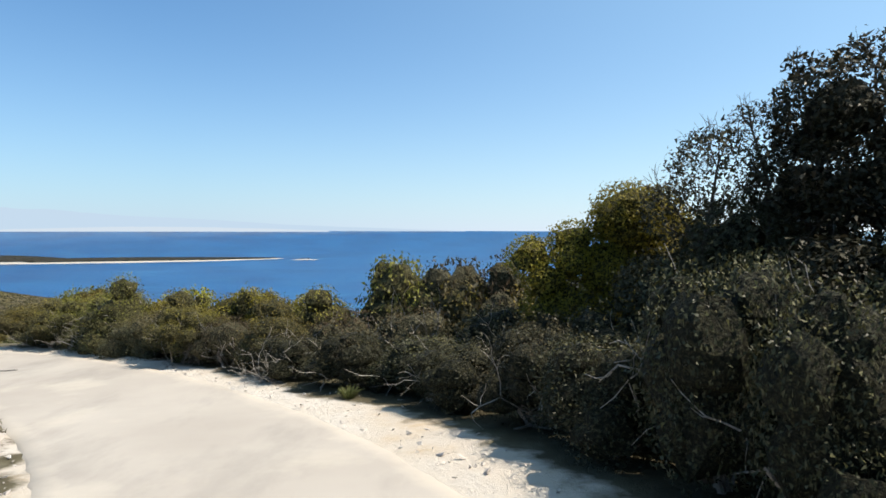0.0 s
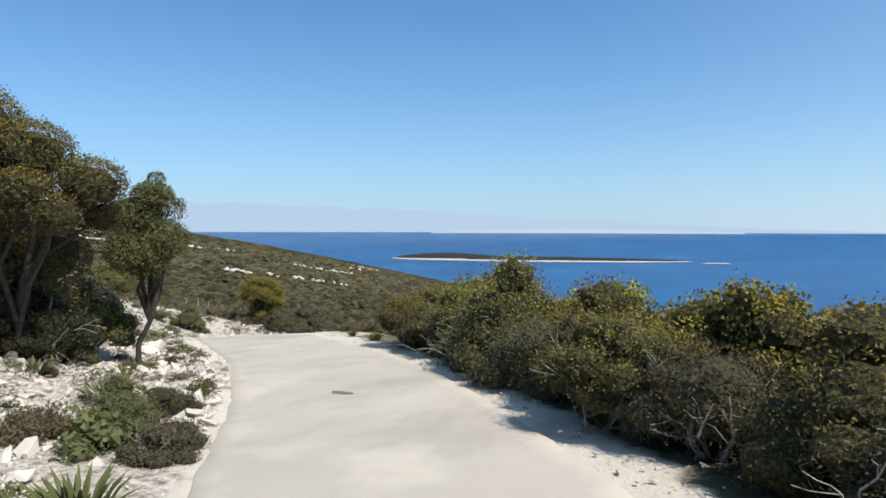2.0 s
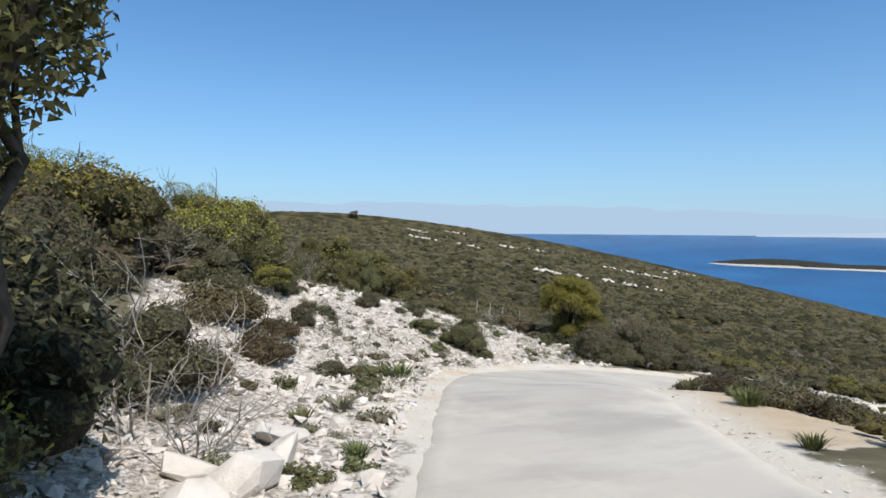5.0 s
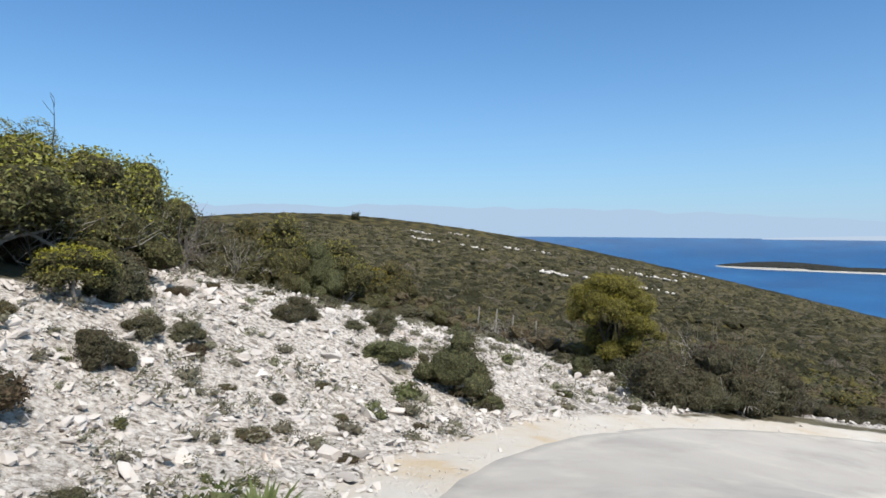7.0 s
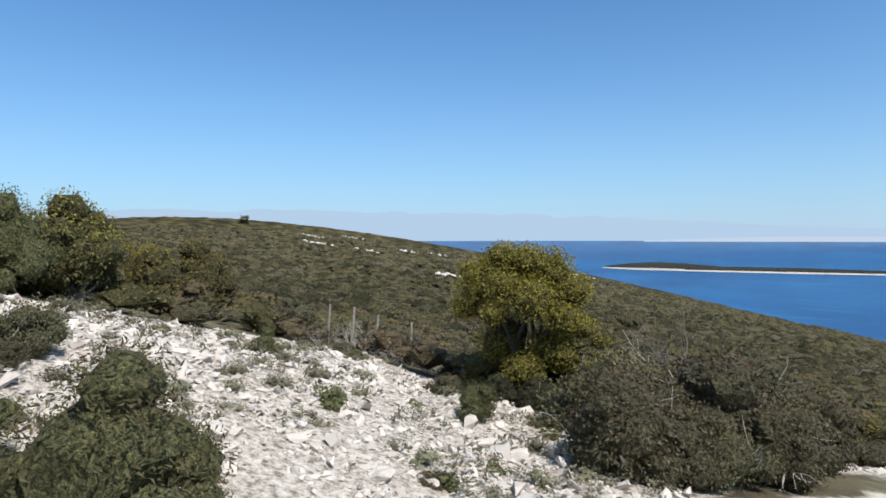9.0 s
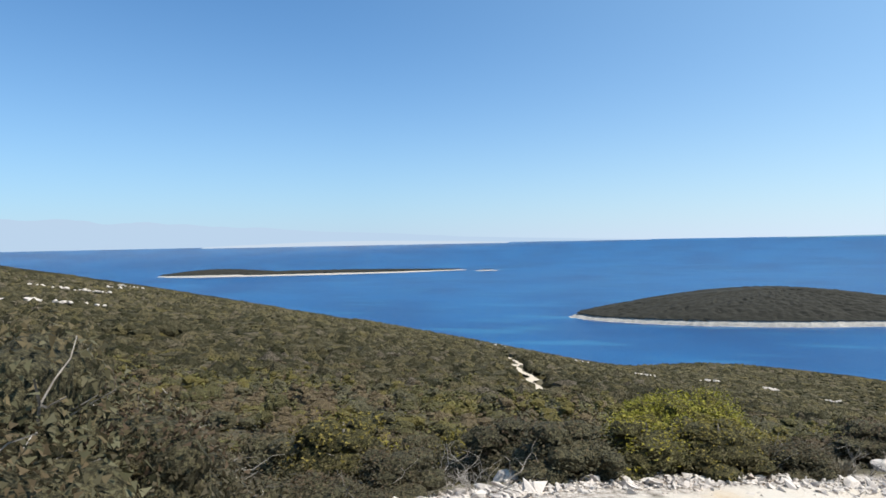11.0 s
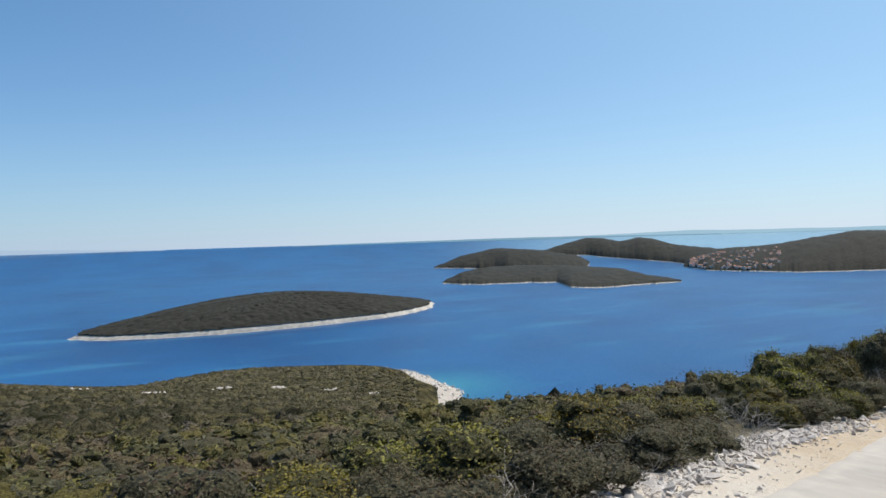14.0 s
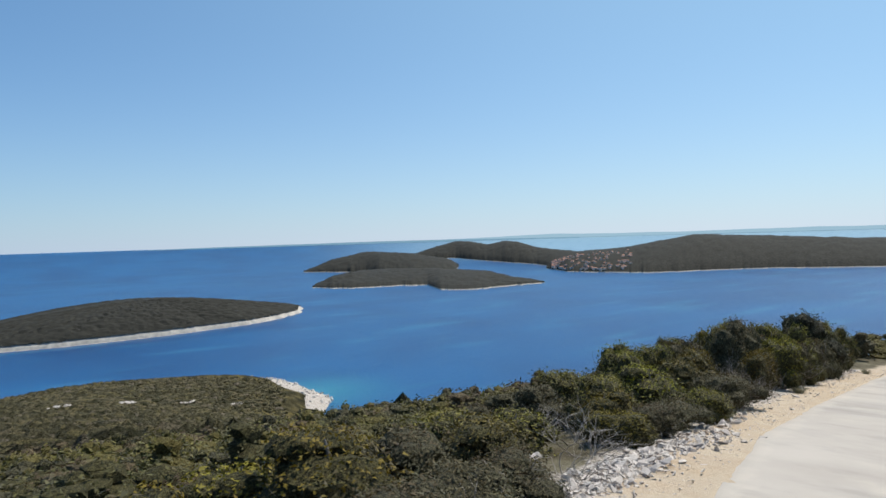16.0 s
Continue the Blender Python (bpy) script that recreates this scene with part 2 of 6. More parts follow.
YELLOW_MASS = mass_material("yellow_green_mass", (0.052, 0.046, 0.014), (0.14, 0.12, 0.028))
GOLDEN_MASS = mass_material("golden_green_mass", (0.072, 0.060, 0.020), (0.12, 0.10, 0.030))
INNER = plain_material("shaded_twigs", (0.055, 0.052, 0.028), 0.9, 0.5, 9.0)
BARK = bark_material("grey_bark", (0.03, 0.025, 0.02), (0.08, 0.068, 0.056))
GREYWOOD = bark_material("grey_twigs", (0.085, 0.07, 0.06), (0.20, 0.175, 0.155))
DEADWOOD = bark_material("bleached_twigs", (0.17, 0.15, 0.13), (0.36, 0.33, 0.30))
STONE = limestone_material("white_limestone", 0.98)
ASPHALT = asphalt_material()
PATCH = plain_material("tar_repair", (0.17, 0.155, 0.14), 0.85, 0.4, 12.0)
SOIL = ground_material()
CANOPY = canopy_material("scrub_canopy", 0.8)
ISLE_CANOPY = plain_material("island_scrub", (0.037, 0.036, 0.029), 0.95, 0.6, 0.12)
FAR_CROWN = crown_material()
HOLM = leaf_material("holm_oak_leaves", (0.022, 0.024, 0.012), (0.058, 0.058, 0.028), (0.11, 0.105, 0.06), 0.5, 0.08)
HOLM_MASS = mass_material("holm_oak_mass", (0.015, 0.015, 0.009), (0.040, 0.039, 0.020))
WATER = sea_material()
SHORE = plain_material("shore_rock", (0.52, 0.48, 0.43), 0.9, 0.4, 0.15)
TRACK = plain_material("pale_earth_track", (0.56, 0.48, 0.38), 0.95, 0.25, 0.8)
POSTWOOD = bark_material("weathered_post", (0.16, 0.14, 0.12), (0.32, 0.29, 0.26))
HOUSEWALL = plain_material("house_plaster", (0.78, 0.68, 0.58), 0.9, 0.2, 0.05)
ROOFTILE = plain_material("terracotta_roof", (0.52, 0.27, 0.19), 0.9, 0.25, 0.1)


# ---- mesh helpers ----
def mesh_object(name, verts, faces, mats, index=None, smooth=False, attrs=None):
    """One mesh object from an array of vertices and a list of face arrays (triangles or quads)."""
    me = bpy.data.meshes.new(name)
    faces = [np.asarray(f, np.int32) for f in faces if len(f)]
    loops = np.concatenate([f.ravel() for f in faces])
    sizes = np.concatenate([np.full(len(f), f.shape[1], np.int32) for f in faces])
    me.vertices.add(len(verts)), me.loops.add(len(loops)), me.polygons.add(len(sizes))
    me.vertices.foreach_set("co", np.ascontiguousarray(verts, np.float32).ravel())
    me.loops.foreach_set("vertex_index", loops)
    me.polygons.foreach_set("loop_start", np.r_[0, np.cumsum(sizes)[:-1]].astype(np.int32))
    me.polygons.foreach_set("loop_total", sizes)
    me.polygons.foreach_set("use_smooth", np.full(len(sizes), smooth))
    for m in mats:
        me.materials.append(m)
    if index is not None:
        me.polygons.foreach_set("material_index", np.asarray(index, np.int32))
    for key, values in (attrs or {}).items():
        a = me.attributes.new(key, "FLOAT", "POINT")
        a.data.foreach_set("value", np.ascontiguousarray(values, np.float32))
    me.update()
    me.validate()
    return new(name, me)


def under(ob, parent, label=""):
    ob.parent = parent
    return tagged(ob, label) if label else ob


def icosphere(level):
    bm = bmesh.new()
    bmesh.ops.create_icosphere(bm, subdivisions=level, radius=1.0)
    v = np.array([p.co[:] for p in bm.verts])
    f = np.array([[q.index for q in p.verts] for p in bm.faces], np.int32)
    bm.free()
    return v, f


ICO1, ICO2, ICO3 = icosphere(1), icosphere(2), icosphere(3)


def lattice(ix, iy, seed):
    h = (ix.astype(np.int64) * 374761393 + iy.astype(np.int64) * 668265263 + seed * 974634777) & 0x7FFFFFFF
    h = ((h ^ (h >> 13)) * 1274126177) & 0x7FFFFFFF
    return ((h ^ (h >> 16)) & 0xFFFF) / 65535.0


def vnoise(x, y, seed=0):
    x, y = np.asarray(x, float), np.asarray(y, float)
    ix, iy = np.floor(x), np.floor(y)
    fx, fy = x - ix, y - iy
    fx, fy = fx * fx * (3 - 2 * fx), fy * fy * (3 - 2 * fy)
    a, b = lattice(ix, iy, seed), lattice(ix + 1, iy, seed)
    c, d = lattice(ix, iy + 1, seed), lattice(ix + 1, iy + 1, seed)
    return (a * (1 - fx) + b * fx) * (1 - fy) + (c * (1 - fx) + d * fx) * fy


def fbm(x, y, seed=0, octaves=4):
    return sum(vnoise(x * 2**k, y * 2**k, seed + k) * 0.5**k for k in range(octaves)) / sum(0.5**k for k in range(octaves)) - 0.5


def domes(x, y, size, seed):
    """Overlapping round crowns on a jittered lattice: height 0..1, a random tone of the crown, and how far from its middle."""
    gx, gy = np.floor(x / size), np.floor(y / size)
    best, tone = np.full(np.shape(x), 0.0), np.zeros(np.shape(x))
    for dx in (-1, 0, 1):
        for dy in (-1, 0, 1):
            cx, cy = gx + dx, gy + dy
            px = (cx + 0.15 + 0.7 * lattice(cx, cy, seed)) * size
            py = (cy + 0.15 + 0.7 * lattice(cx, cy, seed + 1)) * size
            r = size * (0.55 + 0.4 * lattice(cx, cy, seed + 2))
            k = np.sqrt(np.clip(1 - ((x - px) ** 2 + (y - py) ** 2) / r**2, 0, None)) * (0.45 + 0.55 * lattice(cx, cy, seed + 3))
            tone = np.where(k > best, lattice(cx, cy, seed + 4), tone)
            best = np.maximum(best, k)
    return best, tone


def smooth(a, b, x):
    t = np.clip((x - a) / (b - a), 0, 1)
    return t * t * (3 - 2 * t)


# ---- the lie of the land ----
SEA_LEVEL = -158.0
MID = (-24.0, 32.0)
LAND = [-4.9264, -9.7942, -0.9752, -0.4577, -0.2246, -0.0543, -0.8548, 1.9489, -2.3652, -0.3931, 0.266, 0.474, -0.5638, 0.0359, 0.1125, -0.2938, -0.1562, 0.0022, -0.55, 0.0463, -0.1543]
ROAD_LINE = [(1.6, -16, 1.78), (0.9, -8, 0.89), (0.2, -1, 0.1), (-1, 4, -0.45), (-3.6, 8.6, -0.95), (-8, 13.2, -1.35), (-13, 17.2, -1.85),
             (-18, 20.3, -2.4), (-22.6, 23.3, -3.05), (-25.7, 25.8, -3.75), (-27.7, 28.7, -4.45), (-28.3, 32, -5.05), (-27.9, 35.6, -5.7),
             (-26.4, 39, -6.4), (-23.2, 42.2, -7.3), (-18, 45.1, -8.3), (-12, 48, -9.5), (-4, 50.6, -10.7), (4, 52.7, -11.8), (12, 54.6, -12.8), (24, 56.6, -14.2), (44, 58.5, -16.2)]


def spline(points, step=0.25):
    p = np.array([2 * np.array(points[0]) - points[1], *points, 2 * np.array(points[-1]) - points[-2]], float)
    out = []
    for a, b, c, d in zip(p[:-3], p[1:-2], p[2:-1], p[3:]):
        t = np.linspace(0, 1, max(2, int(np.linalg.norm(c - b) / step)), endpoint=False)[:, None]
        out.append(0.5 * (2 * b + (c - a) * t + (2 * a - 5 * b + 4 * c - d) * t**2 + (3 * b - a - 3 * c + d) * t**3))
    return np.concatenate(out)


ROAD = spline(ROAD_LINE)
ROAD_DIR = np.gradient(ROAD[:, :2], axis=0)
ROAD_DIR /= np.linalg.norm(ROAD_DIR, axis=1)[:, None]
ROAD_S = np.r_[0, np.cumsum(np.linalg.norm(np.diff(ROAD[:, :2], axis=0), axis=1))]


def road_half(y, x):
    """Half the paved width: wider through the bend."""
    return 1.75 + 0.4 * smooth(19, 25, y) * (1 - smooth(-22, -12, x)) + 0.35 * smooth(-14, -6, x) * smooth(40, 46, y)


ROAD_W = road_half(ROAD[:, 1], ROAD[:, 0])


def near_road(x, y):
    """Distance to the road's middle, positive to its left, and the sample nearest to each place."""
    x, y = np.asarray(x, float).ravel(), np.asarray(y, float).ravel()
    d, k = np.full(len(x), 999.0), np.zeros(len(x), int)
    some = np.where((x > -110) & (x < 110) & (y > -80) & (y < 130))[0]
    for c in np.array_split(some, max(1, len(some) // 20000 + 1)):
        q = (x[c, None] - ROAD[None, :, 0]) ** 2 + (y[c, None] - ROAD[None, :, 1]) ** 2
        k[c] = q.argmin(1)
        d[c] = np.sqrt(q[np.arange(len(c)), k[c]])
    side = ROAD_DIR[k, 0] * (y - ROAD[k, 1]) - ROAD_DIR[k, 1] * (x - ROAD[k, 0])
    return d * np.where(side >= 0, 1, -1), k


def hill(x, y):
    u, v = np.arcsinh((x + 24) / 40), np.arcsinh((y - 32) / 40)
    z, n = 0.0, 0
    for i in range(6):
        for j in range(6 - i):
            z = z + LAND[n] * u**i * v**j
            n += 1
    r = np.hypot(x - MID[0], y - MID[1])
    crest = 570 + 150 * smooth(-320, -60, x)
    z = z - 0.0016 * np.clip(r - crest, 0, None) ** 2
    east = np.clip(np.hypot(x - MID[0], y - MID[1]) - 60, 0, None) * smooth(0.1, 0.75, (x - MID[0]) / np.maximum(r, 1))
    z = z + 10 * np.exp(-((x - 235) ** 2 + (y - 770) ** 2) / 7200)
    return z - 0.12 * np.minimum(east, 350) * (1 - smooth(480, 640, y))


def beach_top(x, y):
    """Height to which bare rock reaches above the water: a broad beach at the cape's end."""
    return SEA_LEVEL + 1.5 + 2.8 * smooth(185, 230, x) * smooth(540, 600, y)


def land(x, y):
    """Height of the ground."""
    x, y = np.asarray(x, float), np.asarray(y, float)
    d, k = near_road(x, y)
    d, k = np.abs(d).reshape(x.shape), k.reshape(x.shape)
    w = smooth(ROAD_W[k] + 0.8, ROAD_W[k] + 6.5, d)
    z = hill(x, y)
    z = z + 0.55 * np.exp(-((x + 15.0) ** 2 + (y - 11.2) ** 2) / 14)
    return ROAD[k, 2] * (1 - w) + z * w + np.where(d < 200, 0.28 * w * fbm(x * 0.35, y * 0.35, 5) + 0.10 * w * fbm(x * 1.9, y * 1.9, 9), 0)


RUBBLE = np.array([(-5.2, 7.8), (-9.0, 12.0), (-11.9, 14.3), (-15.9, 16.9), (-19.6, 18.8), (-24.8, 21.8), (-28.3, 24.1), (-30.7, 27.5), (-31.3, 31), (-32.2, 34.5),
                   (-35, 36), (-37.5, 34.5), (-42.5, 35), (-43.5, 33), (-41.2, 29.5), (-40.8, 27), (-41, 25.3), (-42.5, 23.4), (-40.2, 22.1), (-36, 21.8), (-33.0, 20.3), (-29.0, 17.0),
                   (-23.5, 16.5), (-19.5, 15.2), (-17.0, 14.0), (-15.0, 11.4), (-12.8, 8.6), (-10, 6.2)])
BERM = [(-32.3, 38.2), (-31.0, 40.1), (-28.5, 42.4), (-24.8, 44.75), (-20.1, 47.25), (-14.2, 50.4), (-8.2, 52.3), (-2, 54.4), (5, 56.4), (14, 58.4)]


def inside(poly, x, y):
    hit = np.zeros(np.shape(x), bool)
    for (ax, ay), (bx, by) in zip(poly, np.roll(poly, -1, axis=0)):
        hit ^= ((ay > y) != (by > y)) & (x < (bx - ax) * (y - ay) / (by - ay + 1e-12) + ax)
    return hit


def edge_distance(line, x, y, closed=True):
    line = np.asarray(line, float)
    pairs = zip(line, np.roll(line, -1, axis=0)) if closed else zip(line[:-1], line[1:])
    best = np.full(np.shape(x), 1e9)
    for (ax, ay), (bx, by) in pairs:
        t = np.clip(((x - ax) * (bx - ax) + (y - ay) * (by - ay)) / ((bx - ax) ** 2 + (by - ay) ** 2), 0, 1)
        best = np.minimum(best, np.hypot(x - ax - t * (bx - ax), y - ay - t * (by - ay)))
    return best


def bearing(b, d, centre=(-20.0, 45.0)):
    """A place at d metres, b degrees to the left of +y."""
    return centre[0] - d * math.sin(radians(b)), centre[1] + d * math.cos(radians(b))


def sea(d):
    """The water's surface: level, and lifted far out, where it meets the sky."""
    return SEA_LEVEL + 131 * (np.clip(np.asarray(d, float) - 2500, 0, None) / 2400) ** 2


def build_ground():
    u = np.linspace(-5.25, 5.25, 341)
    xs, ys = MID[0] + 11 * np.sinh(u), MID[1] - 3 + 11 * np.sinh(u)
    x, y = np.meshgrid(xs, ys)
    x, y = x.ravel(), y.ravel()
    z = land(x, y)
    d, k = near_road(x, y)
    a = np.abs(d) - ROAD_W[k]
    z = z - 0.05 * (a < -0.15)
    stone = np.where(inside(RUBBLE, x, y), 1.0, np.clip(0.5 - edge_distance(RUBBLE, x, y) * 0.6, 0, 0.5))
    stone = np.maximum(stone, np.clip(1.1 - edge_distance(BERM, x, y, False) * 0.8, 0, 1))
    far = np.hypot(x - MID[0], y - MID[1])
    stone = np.maximum(stone, np.where((far > 200) & (z < beach_top(x, y) + 4), 1.0, 0))
    narrow = ((d < 0) & (y < 24) & (y > 10)) | ((d > 0) & (y < 19))
    sand = np.clip(1.0 - (a - np.where(narrow, 0.0, 0.5)) / np.where(narrow, np.where(d > 0, 0.3, 1.3), 1.2), 0, 1)
    inner = (d < 0) & (a < 2.8) & (x < -17.5) & (y > 23) & (y < 29)
    sand = np.where(inner, np.clip(1.2 - np.maximum(a - 1.6, 0) * 0.8, 0, 1), sand)
    clay = np.where(inner, np.clip(a * 1.5 - 0.3, 0, 1), np.where((d > 0) & (y > 44), 0.9 * smooth(-20, -12, x), 0.0))
    n = len(u)
    q = np.arange(n * n).reshape(n, n)
    f = np.stack([q[:-1, :-1], q[:-1, 1:], q[1:, 1:], q[1:, :-1]], -1).reshape(-1, 4)
    keep = z[f].min(1) > SEA_LEVEL - 40
    g = mesh_object("ground", np.stack([x, y, z], 1), [f[keep]], [SOIL], smooth=True, attrs={"stone": stone, "sand": sand, "clay": clay})
    tagged(g, "stony limestone hillside with brown soil sloping to the sea", "ground", kind="structure")


def build_sea():
    r = np.r_[np.linspace(60, 2400, 60), np.linspace(2450, 4900, 50)]
    a = np.linspace(0, 2 * np.pi, 181)[:-1]
    x = MID[0] + r[:, None] * np.sin(a)
    y = MID[1] + r[:, None] * np.cos(a)
    z = np.repeat(sea(r)[:, None], len(a), 1)
    q = np.arange(x.size).reshape(x.shape)
    f = np.stack([q[:-1], np.roll(q[:-1], -1, 1), np.roll(q[1:], -1, 1), q[1:]], -1).reshape(-1, 4)[:, ::-1]
    shoal = np.clip(1 - np.hypot(x - 262, y - 655) / 110, 0, 1) ** 1.5 * 0.8
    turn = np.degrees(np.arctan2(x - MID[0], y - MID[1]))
    # haze mask for the far water, painted pale between about 22 and 130 degrees
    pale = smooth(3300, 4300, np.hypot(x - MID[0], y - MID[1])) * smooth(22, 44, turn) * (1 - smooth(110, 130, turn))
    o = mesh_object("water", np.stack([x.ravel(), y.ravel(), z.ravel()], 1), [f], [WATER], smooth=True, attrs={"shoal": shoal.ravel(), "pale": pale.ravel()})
    tagged(o, "deep blue calm sea with faint slicks reaching the horizon", "sea", kind="structure")


def build_road():
    t = np.array([-1.0, -0.97, -0.85, -0.6, -0.2, 0.2, 0.6, 0.85, 0.97, 1.0])
    left = np.stack([-ROAD_DIR[:, 1], ROAD_DIR[:, 0]], 1)
    k = np.arange(len(ROAD))
    wob = 1 + 0.06 * fbm(ROAD_S[:, None] * 0.5, np.sign(t)[None] * 9.0 + 0 * ROAD_S[:, None], 3) + 0.05 * fbm(ROAD_S[:, None] * 2.6, np.sign(t)[None] * 9.0 + 0 * ROAD_S[:, None], 4)
    p = ROAD[:, None, :2] + left[:, None] * (t[None, :] * ROAD_W[:, None] * wob)[..., None]
    z = ROAD[:, 2][:, None] + 0.03 - np.where(np.abs(t) > 0.98, 0.06, 0)[None] - 0.022 * t[None] ** 2
    v = np.concatenate([p, z[..., None]], -1).reshape(-1, 3)
    q = np.arange(len(v)).reshape(len(k), len(t))
    f = np.stack([q[:-1, :-1], q[1:, :-1], q[1:, 1:], q[:-1, 1:]], -1).reshape(-1, 4)[:, ::-1]
    o = mesh_object("road", v, [f], [ASPHALT], smooth=True, attrs={"edge": np.tile(np.clip((np.abs(t) - 0.6) / 0.4, 0, 1), len(k))})
    tagged(o, "narrow sun-bleached dusty asphalt road without markings", "road", kind="structure")
    a = np.linspace(0, 2 * np.pi, 15)[:-1]
    rim = np.stack([-9.98 + 0.20 * np.cos(a) * (1 + 0.15 * np.sin(5 * a)), 14.71 + 0.09 * np.sin(a) * (1 + 0.2 * np.cos(3 * a))], 1)
    h = land(rim[:, 0], rim[:, 1]) + 0.036
    v = np.concatenate([np.c_[rim, h], np.c_[rim, h - 0.02], [[-9.98, 14.71, h.mean() + 0.002]]])
    k = np.arange(14)
    o = mesh_object("road_patch", v, [np.stack([k, (k + 1) % 14, np.full(14, 28)], 1), np.stack([k, k + 14, (k + 1) % 14 + 14, (k + 1) % 14], 1)], [PATCH])
    tagged(o, "small dark tar repair in the pale road surface", "road patch", kind="structure")
    return o


# ---- islands and distance ----
ISLE_RNG = np.random.default_rng(4)


class Isle:
    """A low island: an ellipse in plan with a rounded back."""

    def __init__(self, cx, cy, rx, ry, turn, height, peak=0.0, seed=1, bulge=0.0, beach=4.5, power=0.75):
        self.power = power
        self.beach = beach / ry
        self.c, self.r, self.turn, self.h, self.peak, self.seed, self.bulge = (cx, cy), (rx, ry), radians(turn), height, peak, seed, bulge
        self.level = float(sea(math.hypot(cx - MID[0], cy - MID[1])))

    def build(self, label, rings=34, spokes=210):
        a = np.linspace(0, 2 * np.pi, spokes + 1)[:-1]
        k = self.beach
        rho = np.r_[np.linspace(0.0, 1 - k, rings), 1 - 0.66 * k, 1 - 0.33 * k, 1.0, 1 + 0.3 * k, 1 + 0.7 * k, 1 + 1.2 * k, 1 + 2 * k]
        c, s = math.cos(self.turn), math.sin(self.turn)
        wob = 1 + 0.10 * fbm(np.cos(a) * 5, np.sin(a) * 5, self.seed) + 0.03 * fbm(np.cos(a) * 30, np.sin(a) * 30, self.seed + 3)
        A, B = rho[:, None] * np.cos(a) * wob, rho[:, None] * np.sin(a) * wob
        B2 = B - self.bulge * (1 - np.clip(A * A, 0, 1)) * np.where(B < 0, 1 + 0.6 * A, 0.0)
        x = self.c[0] + A * self.r[0] * c - B2 * self.r[1] * s
        y = self.c[1] + A * self.r[0] * s + B2 * self.r[1] * c
        q = (rho**2)[:, None] + 0 * A
        ridge = np.exp(-((A - self.peak) ** 2) * 0.9)
        z = self.level - 1 + self.h * np.clip(1 - q, 0, None) ** self.power * (0.35 + 0.65 * ridge) + 2.8 * np.clip((1 + k - rho[:, None]) / (2 * k), -1.5, 1)
        z += self.h * 0.10 * fbm(x / 120, y / 120, self.seed + 8) * (1 - q).clip(0, 1)
        base = new("island")
        tagged(base, label, "island", kind="structure")
        quad = lambda g: np.stack([g[:-1], np.roll(g[:-1], -1, 1), np.roll(g[1:], -1, 1), g[1:]], -1).reshape(-1, 4)
        g = np.arange(x.size).reshape(x.shape)
        rough = 1.6 * fbm(x / 6, y / 6, self.seed + 11)
        o = mesh_object("shore_rock", np.stack([x.ravel(), y.ravel(), (z + rough * (rho > 1 - 2 * k)[:, None]).ravel()], 1), [quad(g[rings - 3:])], [SHORE])
        under(o, base, "bare pale limestone shore")
        d, tone = domes(x, y, 7.0, self.seed)
        zz = z[:rings] + 0.5 + 4.2 * d[:rings] * (rho[:rings, None] < 1 - k * 0.999)
        o = mesh_object("scrub_cover", np.stack([x[:rings].ravel(), y[:rings].ravel(), zz.ravel()], 1), [quad(g[:rings])], [ISLE_CANOPY], smooth=False,
                        attrs={"tone": (tone[:rings] * 0.8).ravel()})
        under(o, base, "dense dark evergreen scrub")
        return base


